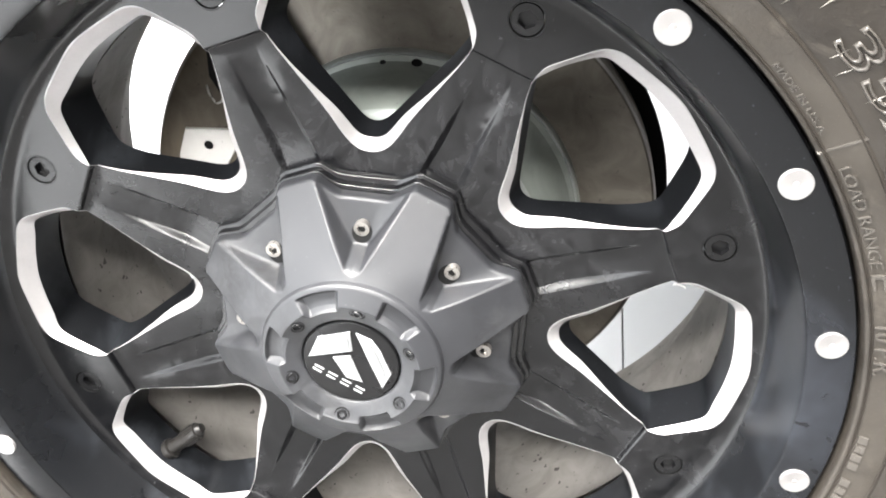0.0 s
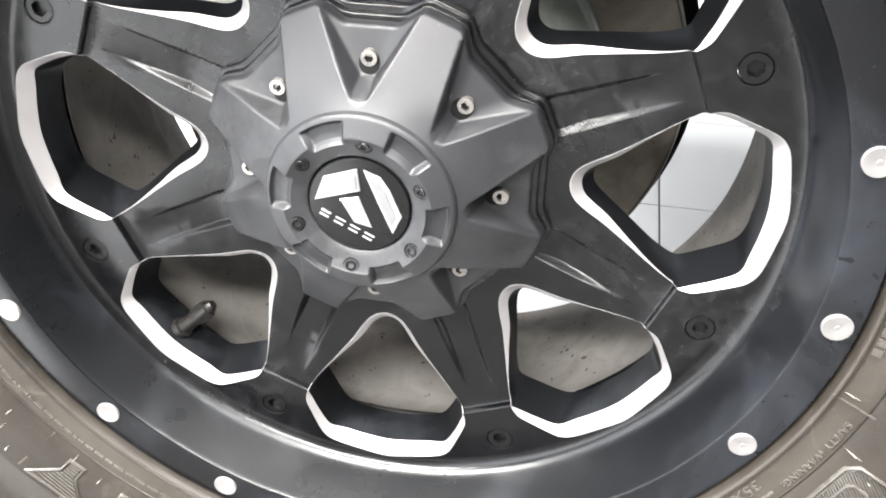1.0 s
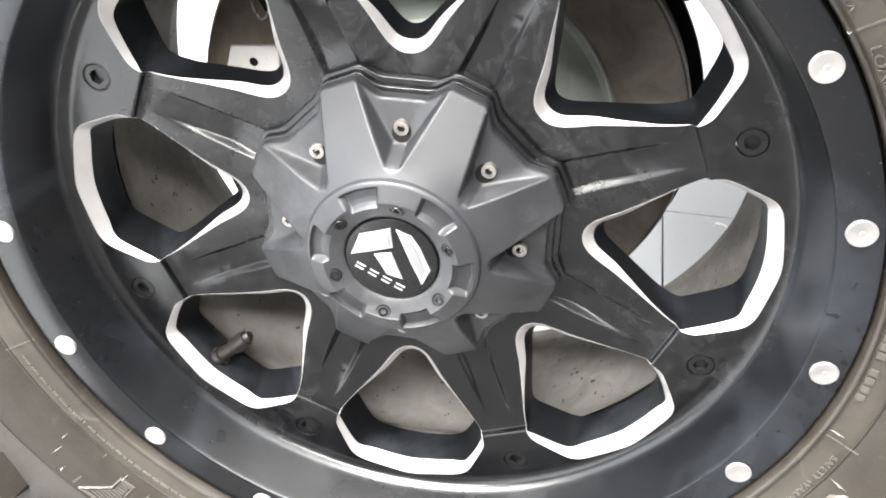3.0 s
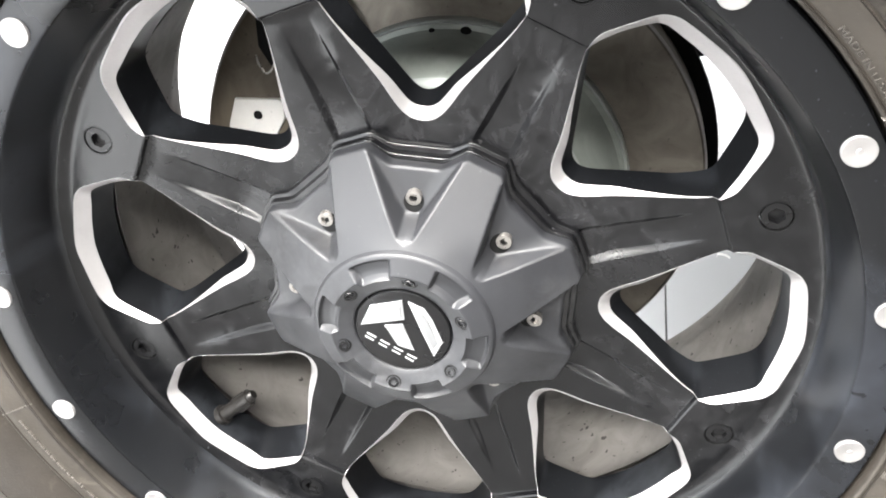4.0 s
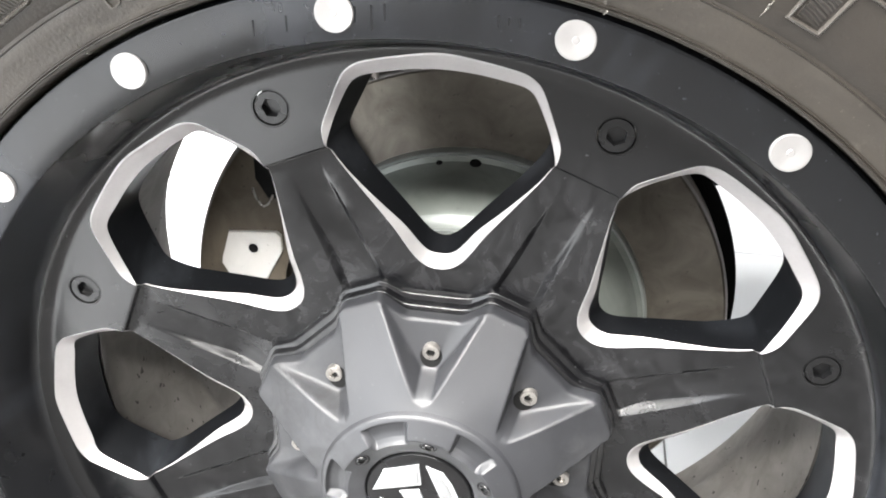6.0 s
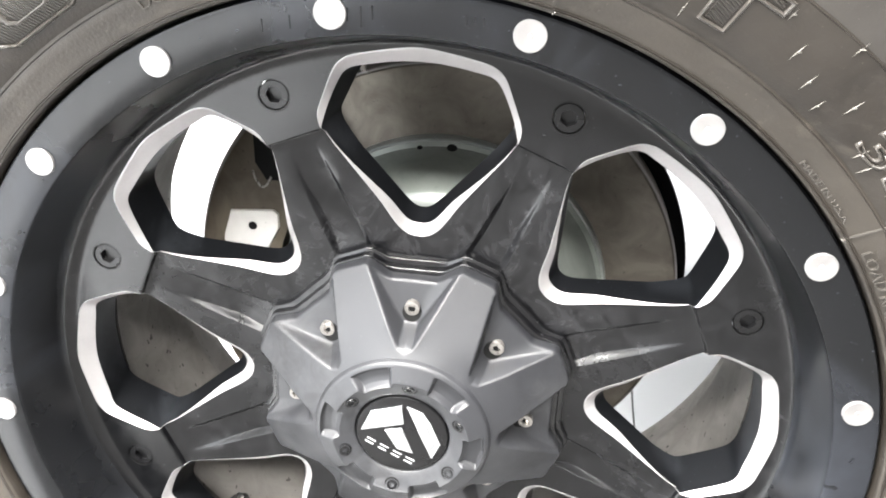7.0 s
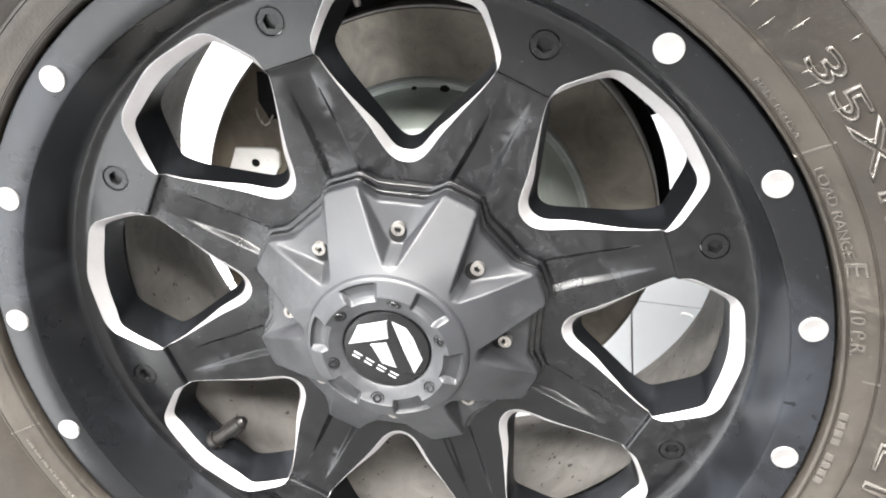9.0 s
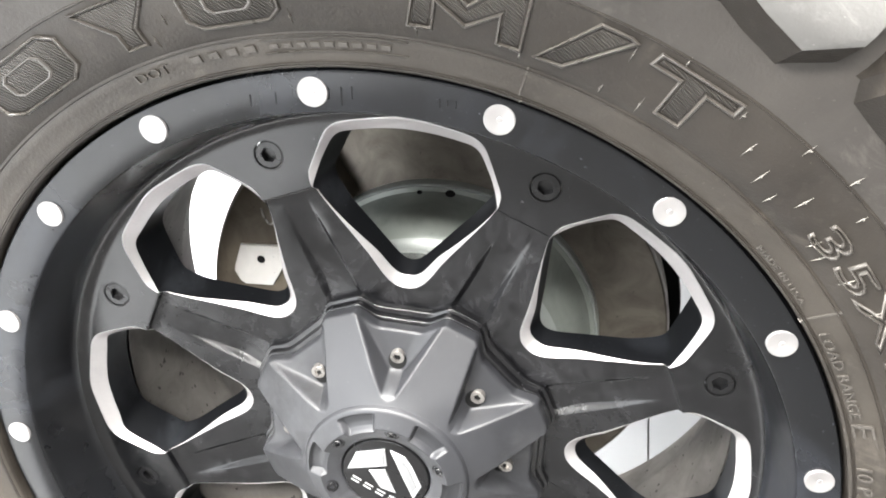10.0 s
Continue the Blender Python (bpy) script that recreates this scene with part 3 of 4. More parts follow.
def soft_max(u, v, k):
    h = max(k - abs(u - v), 0.0) / k
    return max(u, v) + h * h * k / 4


WALL, SLOPE = plane(N, TIP, F), plane(F, TIP, D)
FLOOR, BACK = plane(F, D, (0, F[1], F[2])), plane((0, N[1], N[2]), N, F)


def cap_height(r, a):
    """Height of the cap at radius r, a degrees from a pocket's middle: flat arms cut by a soft V-shaped pocket."""
    x, y = abs(r * math.sin(radians(a))), r * math.cos(radians(a))
    s = r * math.cos(radians(22.5 - abs(a)))
    s = r + (s - r) * smoothstep((r - 0.055) / 0.02)
    arm = -0.0098 - (s - 0.0532) * 0.032 / 0.0506
    pocket = soft_max(soft_max(FLOOR(x, y), SLOPE(x, y), 0.002), soft_max(WALL(x, y), BACK(x, y), 0.003), 0.0022)
    fold = max(0.0, 1 - x / 0.0050) * smoothstep((0.069 - y) / 0.006)
    return -soft_max(-arm, -pocket, 0.0013 + 0.008 * fold)


def cap_outline(a):
    a = abs((a + 22.5) % 45 - 22.5)
    total = 0.0
    for off in (-1.2, -0.6, 0.0, 0.6, 1.2):
        b = abs(a + off)
        b = 45 - b if b > 22.5 else b
        d_a, t_a = math.degrees(math.atan2(D[0], D[1])), 16.1
        if b <= d_a:
            r = D[1] / math.cos(radians(b))
        elif b <= t_a:
            u = Vector((math.sin(radians(b)), math.cos(radians(b))))
            e = TIP.xy - Vector(D[:2])
            r = (D[0] * e.y - D[1] * e.x) / (u.x * e.y - u.y * e.x)
        else:
            r = 0.1045 * math.cos(radians(6.4)) / math.cos(radians(22.5 - b))
        total += r - lerp(b, (d_a, t_a), (0.001, 0.0038))
    return total / 5


bm = bmesh.new()
cols = []
for i in range(8 * 64):
    a = 45 * i / 64
    local = (a + 22.5) % 45 - 22.5
    edge = cap_outline(a)
    col = [(r, cap_height(r, local)) for r in np.linspace(0.0528, edge, 46)]
    z = col[-1][1]
    col += [(edge + 0.0007, z - 0.0005), (edge + 0.0013, z - 0.0012), (edge + 0.0016, z - 0.0021), (edge + 0.0018, min(z - 0.003, -0.0465)), (edge + 0.0019, -0.0490), (edge + 0.0019, -0.056)]
    cols.append([bm.verts.new(at_angle(r, a, h)) for r, h in col])
for i, p in enumerate(cols):
    q = cols[(i + 1) % len(cols)]
    for j in range(len(p) - 1):
        bm.faces.new((p[j], p[j + 1], q[j + 1], q[j]))
part("cap_body", bm, M_CAP, cap, smooth=60)

# stepped seat under the cap, following its outline ever more loosely


def seat_loop(at_tip, at_dip, z):
    """The cap's outline grown by at_tip at the arms and at_dip between them, at height z."""
    res = []
    corners = [(-TIP.x, TIP.y), (-D[0] - 0.001, D[1] + 0.001), (D[0] + 0.001, D[1] + 0.001), (TIP.x, TIP.y)]
    for k in range(8):
        pts = []
        for p, grow in zip(corners, (at_tip, at_dip, at_dip, at_tip)):
            q = spin(45 * k) @ Vector((*p, 0))
            pts.append(q * ((q.length + grow) / q.length))
        nxt = spin(45 * (k + 1)) @ Vector((*corners[0], 0))
        pts.append(nxt * ((nxt.length + at_tip) / nxt.length))
        for p, q in zip(pts, pts[1:]):
            # rounded corners: points near both ends of every stretch
            for u in (0.1, 0.25, 0.75, 0.9):
                c = p.lerp(q, u)
                res.append((c.x, c.y, z))
    return res


bm = bmesh.new()
steps = ((-0.0034, -0.001, -0.0482), (-0.0014, 0.0020, -0.0483), (-0.0009, 0.0027, -0.0486), (-0.0006, 0.0031, -0.0494), (-0.0003, 0.0035, -0.0530),
         (0.0006, 0.0048, -0.0535), (0.0013, 0.0060, -0.0537), (0.0017, 0.0066, -0.0541), (0.0019, 0.0069, -0.0550), (0.0021, 0.0073, -0.0615))
loft(bm, *[seat_loop(*st) for st in steps])
part("hub_seat", bm, M_SEAT, wheel, "dusty stepped black hub seat", 50)

screw = socket_bolt("screw", 0.0045, 0.006, 0.0026, M_SCREW, cap, "small bright stainless socket screw")
# a black disc on the surface paints the shadow inside the screw's well
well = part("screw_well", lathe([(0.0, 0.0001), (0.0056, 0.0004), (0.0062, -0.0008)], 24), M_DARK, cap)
for k in range(8):
    a = 0.35 + 45 * k
    place = Matrix.Translation(at_angle(0.0736, a, -0.0338))
    seat = Matrix.Translation(at_angle(0.0706, a, -0.0351)) @ spin(a) @ pose(0, 0, 0, -18.4, 0, 0)
    if k:
        again(screw, place @ pose(0, 0, 0, 0, 0, 31 * k))
        again(well, seat)
    else:
        screw.matrix_basis, well.matrix_basis = place, seat


def ring_height(r, a):
    """Height of the bolted ring at radius r, a degrees from a scoop's middle: a funnel with the bolts, a domed collar, hollow scoops across it."""
    top = lerp(r, (0.0290, 0.0295, 0.0301, 0.0376, 0.0408, 0.0413, 0.0419, 0.0517, 0.0528, 0.0533, 0.0536, 0.0555),
               (-0.0094, -0.0080, -0.0074, -0.0040, -0.0024, -0.0019, -0.0018, -0.0062, -0.0070, -0.0079, -0.0094, -0.0135))
    hollow = lerp(r, (0.0370, 0.0378, 0.0390, 0.0410, 0.0440, 0.0484, 0.0492, 0.0505, 0.0512), (-0.0030, -0.0042, -0.0056, -0.0071, -0.0080, -0.0084, -0.0080, -0.0058, -0.0040))
    k = smoothstep((15.6 + (r - 0.045) * 100 - abs(a)) / 4.0)
    return top + (min(top, hollow) - top) * k


radii = [0.0290, 0.0295, 0.0301, 0.0325, 0.035, 0.0370, 0.0376, 0.038, 0.0385, 0.039, 0.0395, 0.04, 0.0404, 0.0408, 0.0411, 0.0413, 0.0416, 0.0419, 0.0427, 0.0437, 0.0447, 0.046, 0.0475, 0.0484, 0.0488, 0.0492, 0.0497, 0.0501, 0.0505, 0.0509, 0.0512, 0.0517, 0.0523, 0.0528, 0.0533, 0.0536, 0.0555]
turns = sorted({*np.linspace(-30, 30, 31).round(2), *(q * v for q in (-1, 1) for v in (10.6, 11.0, 11.4, 11.8, 12.3, 12.7, 13.2, 13.6, 14.4, 14.8, 15.3, 15.7, 16.3, 16.7))})[:-1]
bm = bmesh.new()
grid = [[bm.verts.new(at_angle(r, 37.71 + 60 * k + a, ring_height(r, a))) for r in radii] for k in range(6) for a in turns]
for i in range(len(grid)):
    a, b = grid[i], grid[(i + 1) % len(grid)]
    for j in range(len(radii) - 1):
        bm.faces.new((a[j], a[j + 1], b[j + 1], b[j]))
part("bolted_ring", bm, M_CAP, cap, smooth=40)
ring_bolt = socket_bolt("ring_bolt", 0.0031, 0.003, 0.0019, M_BOLT, cap, "tiny black socket bolt")
# a black ring round each small bolt paints the shade of its well
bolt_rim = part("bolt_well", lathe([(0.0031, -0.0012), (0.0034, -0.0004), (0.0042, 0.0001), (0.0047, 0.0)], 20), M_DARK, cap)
for k in range(6):
    m = Matrix.Translation(at_angle(0.0376, 7.71 + 60 * k, -0.0034)) @ spin(7.71 + 60 * k) @ pose(0, 0, 0, 22, 0, 0)
    for ob, up in ((ring_bolt, 0.0006), (bolt_rim, -0.0004)):
        if k:
            again(ob, m @ pose(0, 0, up))
        else:
            ob.matrix_basis = m @ pose(0, 0, up)

# emblem: a black disc with bright facets and bars
EZ = -0.0068
part("emblem_disc", lathe([(0.0, EZ + 0.0009), (0.012, EZ + 0.0007), (0.022, EZ + 0.0003), (0.0278, EZ - 0.0006), (0.0286, EZ - 0.0015), (0.0288, EZ - 0.003)], 64), M_BOLT, cap, "gloss black emblem disc")
for outline_mm, metal, high, lean in (
    ([(-19.2, 16.6), (0.2, 23.4), (1.6, 10.4), (-25.3, 1.2)], M_CHROME, 0.0018, 30),
    ([(-4.6, 19.6), (-0.6, 21.0), (0.4, 11.6), (-3.6, 10.4)], M_CHROME_DARK, 0.0023, 60),
    ([(-10.2, 3.8), (0.4, 6.6), (7.4, -12.6), (-2.6, -10.6)], M_CHROME, 0.0018, 80),
    ([(3.6, 23.0), (13.0, 19.4), (18.0, 12.0), (24.6, -4.0), (19.4, -15.4), (11.6, 2.0)], M_CHROME, 0.0018, 200),
    ([(6.8, 19.0), (11.8, 17.0), (15.6, 11.2), (21.4, -4.2), (18.8, -9.8), (12.6, 4.0)], M_CHROME_DARK, 0.0023, 130),
):
    bm = prism([(x / 1000 * 0.98, y / 1000 * 0.98) for x, y in outline_mm], EZ - 0.001, EZ + high, 0.0005)
    for v in bm.verts:
        if v.co.z > EZ:
            v.co.z += 0.05 * (v.co.x * math.cos(radians(lean)) + v.co.y * math.sin(radians(lean)))
    part("emblem_facet", bm, metal, cap, "bright metal facet", 0)
# the word below the mark, as plain bars
for k in range(4):
    c = Vector((-23.0, -4.6)).lerp(Vector((9.0, -20.4)), (k + 0.5) / 4) / 1000
    m = Matrix.Translation((c.x, c.y, EZ)) @ pose(0, 0, 0, 0, 0, -25.7)
    for lo, hi in (((-3.0, 1.0), (3.0, 1.9)), ((-3.0, -1.9), (2.6, -1.0))):
        bm = box((lo[0] / 1000, lo[1] / 1000, -0.001), (hi[0] / 1000, hi[1] / 1000, 0.0011))
        part("emblem_bar", bm, M_CHROME, cap, "pale metal bar", 0).matrix_basis = m

# valve stem, pointing at the axle, in the window at the lower left
valve = part("valve_stem", lathe([(0.0, 0.047), (0.0022, 0.047), (0.0030, 0.0455), (0.0033, 0.043), (0.0042, 0.0425), (0.0044, 0.030), (0.0042, 0.0285), (0.0036, 0.028), (0.0037, 0.016), (0.0052, 0.0155),
                                  (0.0056, 0.009), (0.0064, 0.0085), (0.0068, 0.004), (0.0085, 0.003), (0.009, -0.004)], 20), M_BRASS, wheel, "dirty metal tyre valve with cap")
foot, tip_at = Vector((-0.155, -0.1545, -0.0640)), Vector((-0.1285, -0.1308, -0.0684))
for v in valve.data.vertices:
    v.co.xy *= 1.45
valve.matrix_basis = Matrix.Translation(tip_at) @ (tip_at - foot).to_track_quat("Z", "Y").to_matrix().to_4x4() @ pose(0, 0, -0.047)
for i in range(8):
    a = math.tau * i / 8
    rib = part("cap_rib", box((-0.0004, -0.0004, 0.0305), (0.0004, 0.0004, 0.0415)), M_BRASS, valve, smooth=0)
    rib.matrix_basis = pose(0.0064 * math.cos(a), 0.0064 * math.sin(a), 0)

# ---- tyre ----
TYRE_R = (0.256, 0.264, 0.2694, 0.2698, 0.2704, 0.2716, 0.276, 0.283, 0.2892, 0.2900, 0.2912, 0.298, 0.31, 0.3217, 0.3274, 0.335, 0.345, 0.365, 0.385, 0.405, 0.425, 0.434)
TYRE_Z = (-0.03, -0.016, -0.006, 0.002, 0.0052, 0.0064, 0.0074, 0.0102, 0.0129, 0.0127, 0.0136, 0.0175, 0.0217, 0.0254, 0.0268, 0.0290, 0.031, 0.033, 0.031, 0.023, 0.004, -0.02)


def sidewall(r):
    return lerp(r, TYRE_R, TYRE_Z)


tyre = part("tyre", lathe(list(zip(TYRE_R, TYRE_Z)) + [(0.4345, -0.06), (0.4345, -0.19), (0.434, -0.23), (0.42, -0.26), (0.385, -0.281), (0.345, -0.281), (0.3, -0.27), (0.27, -0.258)], 192), M_RUBBER, wheel,
            "worn brownish black mud-terrain tyre sidewall", 40)


# the smooth band beside the rim is paler with dust
tyre.data.materials.append(M_BEAD)
tyre.data.materials.append(M_SHOULDER)
for face in tyre.data.polygons:
    r = face.center.xy.length
    face.material_index = 1 if 0.2702 < r < 0.2895 and face.center.z > -0.1 else 2 if r > 0.3272 else 0


def shoulder_lug(edge):
    """A tread block that wraps over the shoulder on to the sidewall. edge: (degrees, radius) along its inner end."""
    bm = bmesh.new()
    first, last = edge[0][0], edge[-1][0]
    mid = (first + last) / 2
    cols = []
    for k, (a, inner) in enumerate([(first - 0.5, edge[0][1])] + edge + [(last + 0.5, edge[-1][1])]):
        side = k in (0, len(edge) + 1)
        col = []
        stations = [inner - 0.003, inner + 0.012, *np.linspace(inner + 0.017, 0.428, 6)]
        for i, r in enumerate(stations):
            deep = side or i == 0
            z = sidewall(r) - 0.003 if deep else sidewall(r) + lerp(r, (inner, inner + 0.012, inner + 0.017, 0.43), (0.012, 0.0145, 0.0158, 0.0165))
            turn = a + (a - mid) * (0.0 if r < 0.37 else -0.06) + 2.2 * smoothstep((r - 0.385) / 0.05)
            col.append(bm.verts.new(at_angle(r, turn, z)))
        for r, z in ((0.4415, 0.001), (0.4445, -0.010), (0.4445, -0.095)):
            low = (0.4315, z - 0.006) if side else (r, z)
            col.append(bm.verts.new(at_angle(low[0], a + (a - mid) * -0.06 + 2.2, low[1])))
        cols.append(col)
    for p, q in zip(cols, cols[1:]):
        for j in range(len(p) - 1):
            bm.faces.new((p[j], p[j + 1], q[j + 1], q[j]))
    return bm


LUGS = 38
long_lug = part("tread_lug", shoulder_lug([(-3.7, 0.3535), (-1.4, 0.3485), (1.8, 0.3445), (4.7, 0.3590)]), M_LUG, tyre, "grey shoulder tread block", 25)
short_lug = part("tread_lug", shoulder_lug([(-2.9, 0.3600), (-1.9, 0.3520), (0.2, 0.3500), (2.6, 0.3490), (3.6, 0.3600)]), M_LUG, tyre, "grey shoulder tread block", 25)
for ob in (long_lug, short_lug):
    # grey on faces that point outwards, darker brown on ends and flanks
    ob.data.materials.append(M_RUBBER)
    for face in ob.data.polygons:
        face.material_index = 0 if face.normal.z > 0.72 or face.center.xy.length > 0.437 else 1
for k in range(LUGS):
    a = 28.3 + 360 / LUGS * k
    # the pitch of the blocks is uneven
    m = spin(a - 1.8 * max(0.0, 1 - abs(a - 235) / 40))
    if k > 1:
        again((long_lug, short_lug)[k % 2], m)
    else:
        (long_lug, short_lug)[k].matrix_basis = m


def bent(bm, r0, a0, lift):
    """Bends flat work (x along the circle, y outwards, z up) on to the sidewall."""
    for v in bm.verts:
        r = r0 + v.co.y
        v.co = at_angle(r, a0 + math.degrees(v.co.x / r0), sidewall(r) + lift + v.co.z)
    return bm


def words(text, r0, a0, a1, height, raise_by=0.001, outline=0.0, parent=tyre, material=M_LETTER):
    """Moulded writing that runs clockwise from a0 to a1, its tops outwards."""
    data = bpy.data.curves.new("writing", "FONT")
    data.body, data.size = text, 1.0
    if outline:
        data.fill_mode = "NONE"
        data.bevel_depth, data.bevel_resolution = 0.03, 0
    else:
        data.extrude = 0.02
    data.resolution_u = 3
    ob = bpy.data.objects.new("writing", data)
    scene.collection.objects.link(ob)
    bpy.context.view_layer.update()
    me = bpy.data.meshes.new_from_object(ob.evaluated_get(bpy.context.evaluated_depsgraph_get()))
    bpy.data.objects.remove(ob)
    bm = bmesh.new()
    bm.from_mesh(me)
    bpy.data.meshes.remove(me)
    xs, ys = [v.co.x for v in bm.verts], [v.co.y for v in bm.verts]
    length = radians(a1 - a0) * r0
    kx, ky = length / (max(xs) - min(xs)), height / (max(ys) - min(ys))
    bx, by = min(xs), min(ys)
    for v in bm.verts:
        v.co = ((v.co.x - bx) * kx, (v.co.y - by) * ky, v.co.z * (raise_by / (0.03 if outline else 0.02)))
    bent(bm, r0, a0, 0.0)
    return part("lettering", bm, material, parent, "moulded raised lettering", 0)


words("MADE IN U.S.A.", 0.2748, 42.8, 51.0, 0.0029)
words("LOAD RANGE", 0.2748, 54.9, 66.4, 0.0052)
words("E", 0.2745, 67.2, 69.0, 0.0102)
words("10 P.R.", 0.2742, 73.4, 79.6, 0.0075)
words("SAFETY WARNING:", 0.2834, 107.9, 119.4, 0.0034)
words("35X12.50R20LT", 0.2744, 121.6, 138.0, 0.0056)
words("35X12.50R20LT", 0.2972, 43.4, 99.0, 0.0152, 0.0014, 0.6)
words("DOT", 0.2803, -26.0, -21.9, 0.0052)


def bar(a0, a1, r0, r1, high=0.001, name="moulded_bar", label="", material=M_LETTER, soft=0.0004):
    """A raised bar along the circle."""
    bm = bmesh.new()
    count = max(1, int((a1 - a0) / 1.5))
    length = radians(a1 - a0) * r0
    rows = []
    for i in range(count + 1):
        x = length * i / count
        rows.append([bm.verts.new((x, y, z)) for y, z in ((0, -0.001), (soft, high), (r1 - r0 - soft, high), (r1 - r0, -0.001))])
    for p, q in zip(rows, rows[1:]):
        for j in range(3):
            bm.faces.new((p[j], p[j + 1], q[j + 1], q[j]))
    bm.faces.new(rows[0])
    bm.faces.new(rows[-1][::-1])
    return part(name, bent(bm, r0, a0, 0.0), material, tyre, label, 0)


rng = random.Random(5)
# a code that cannot be read, and its sunken plate's rim
for a in (-19.2, -17.2, -15.2, -13.2):
    bar(a, a + 1.1, 0.2808, 0.2852)
for k in range(9):
    bar(-10.6 + 1.4 * k, -9.7 + 1.4 * k, 0.2814, 0.2848)
for r in (0.2792, 0.2866):
    bar(-11.4, 3.2, r, r + 0.0008)
for k in range(9):
    if k != 4:
        bar(88.0 + 1.28 * k, 88.9 + 1.28 * k, 0.2742, 0.2792)
# two rows of fine print
for start, stop, r in ((121.0, 134.0, 0.2838), (203.0, 246.0, 0.2822)):
    a = start
    while a < stop:
        # words of a few thin strokes
        for k in range(rng.randint(3, 8)):
            w = rng.uniform(0.06, 0.16)
            bar(a, a + w, r, r + rng.choice((0.0013, 0.0016)), 0.0012, material=M_PRINT, soft=0.0002)
            a += w + 0.11
        a += 0.28


def emblem_block(a, half, r0, r1, kind):
    """A large moulded shape with a raised border: round, slanted, bent or straight."""
    shapes = {
        "round": [(-1, 0.2), (-1, 0.8), (-0.72, 1), (0.72, 1), (1, 0.8), (1, 0.2), (0.72, 0), (-0.72, 0)],
        "slant": [(-1, 0), (-0.25, 0), (1, 0.94), (0.78, 1), (0.1, 1)],
        "wedge": [(-1, 1), (1, 1), (0.3, 0.36), (0.3, 0), (-0.3, 0), (-0.3, 0.36)],
        "tee": [(-1, 0.72), (-0.9, 1), (1, 1), (1, 0.7), (0.34, 0.7), (0.34, 0), (-0.34, 0), (-0.34, 0.7)],
        "gate": [(-1, 0), (-0.86, 1), (-0.4, 1), (0, 0.6), (0.4, 1), (0.95, 1), (1, 0), (0.52, 0), (0.5, 0.5), (0, 0.15), (-0.5, 0.5), (-0.52, 0)],
    }[kind]
    w, h = radians(half) * r0, r1 - r0
    outline = [(x * w, y * h) for x, y in shapes]
    cx, cy = sum(p[0] for p in outline) / len(outline), sum(p[1] for p in outline) / len(outline)

    def inset(d):
        res = []
        for i, (x, y) in enumerate(outline):
            px, py = outline[i - 1]
            qx, qy = outline[(i + 1) % len(outline)]
            e1, e2 = Vector((x - px, y - py)).normalized(), Vector((qx - x, qy - y)).normalized()
            sign = 1 if sum(outline[j - 1][0] * outline[j][1] - outline[j][0] * outline[j - 1][1] for j in range(len(outline))) > 0 else -1
            n = Vector((-(e1.y + e2.y), e1.x + e2.x)) * sign
            n = n.normalized() * min(1.8, 1 / max(0.5, abs(n.length / 2))) if n.length > 1e-6 else n
            res.append((x + n.x * d, y + n.y * d))
        return res

    bm = bmesh.new()
    ridge = ((0.0, -0.0015), (0.0003, 0.0011), (0.0007, 0.0017), (0.0012, 0.0017), (0.0017, 0.0008), (0.002, -0.0004), (0.0027, -0.0004), (0.003, 0.0006))
    rows = loft(bm, *[[(x, y, z) for x, y in inset(d)] for d, z in ridge])
    walls = set(bm.faces)
    bmesh.ops.triangle_fill(bm, use_beauty=True, edges=[e for e in bm.edges if all(v in rows[-1] for v in e.verts) and len(e.link_faces) == 1])
    if kind == "round":
        ridge_bm = bmesh.new()
        ring = lambda q, z: [(cx + (x - cx) * q, cy + (y - cy) * q, z) for x, y in outline]
        loft(ridge_bm, ring(0.52, -0.001), ring(0.49, 0.0011), ring(0.45, 0.0014), ring(0.41, 0.0011), ring(0.38, -0.001))
        part("inner_ridge", bent(ridge_bm, r0, a, 0.0), M_LETTER, tyre, smooth=0)
    filled = [i for i, f in enumerate(bm.faces) if f not in walls]
    shape = part("raised_emblem", bent(bm, r0, a, 0.0), M_LETTER, tyre, "large moulded shape with raised border", 60)
    shape.data.materials.append(M_RIBBED)
    for i in filled:
        shape.data.polygons[i].material_index = 1


for a, half, kind in ((-34.8, 5.4, "round"), (-23.0, 4.2, "wedge"), (-12.6, 4.6, "round"), (8.2, 5.2, "gate"), (18.0, 3.8, "slant"), (27.0, 4.0, "tee"),
                      (115.6, 4.3, "round"), (126.0, 4.2, "gate"), (-137.2, 4.4, "wedge"), (-148.4, 4.4, "gate")):
    emblem_block(a, half, 0.2962, 0.3238, kind)

# radial mould lines and rubber hairs
for a, r0, r1 in ((52.6, 0.2705, 0.2905), (82.8, 0.2700, 0.2905), (105.75, 0.2705, 0.2925), (-132.1, 0.2895, 0.3235), (14.2, 0.2705, 0.2905), (-64.0, 0.2705, 0.2905), (-111.0, 0.2705, 0.2905)):
    bar(a, a + 0.22, r0, r1, 0.0007, "mould_line", soft=0.0001)
part("guide_rib", lathe([(0.3262, 0.0262), (0.3266, 0.0272), (0.3274, 0.0272), (0.3278, 0.0266)], 160), M_RUBBER, tyre)
for r in (0.2722, 0.2733, 0.2886):
    z = sidewall(r)
    part("guide_rib", lathe([(r - 0.0006, z - 0.0003), (r - 0.0002, z + 0.0006), (r + 0.0002, z + 0.0006), (r + 0.0006, sidewall(r + 0.0006) - 0.0003)], 192), M_RUBBER, tyre)
hair = part("rubber_hair", lathe([(0.0, 0.0026), (0.00035, 0.0024), (0.0005, -0.001)], 6), M_HAIR, tyre, "thin moulding hair")
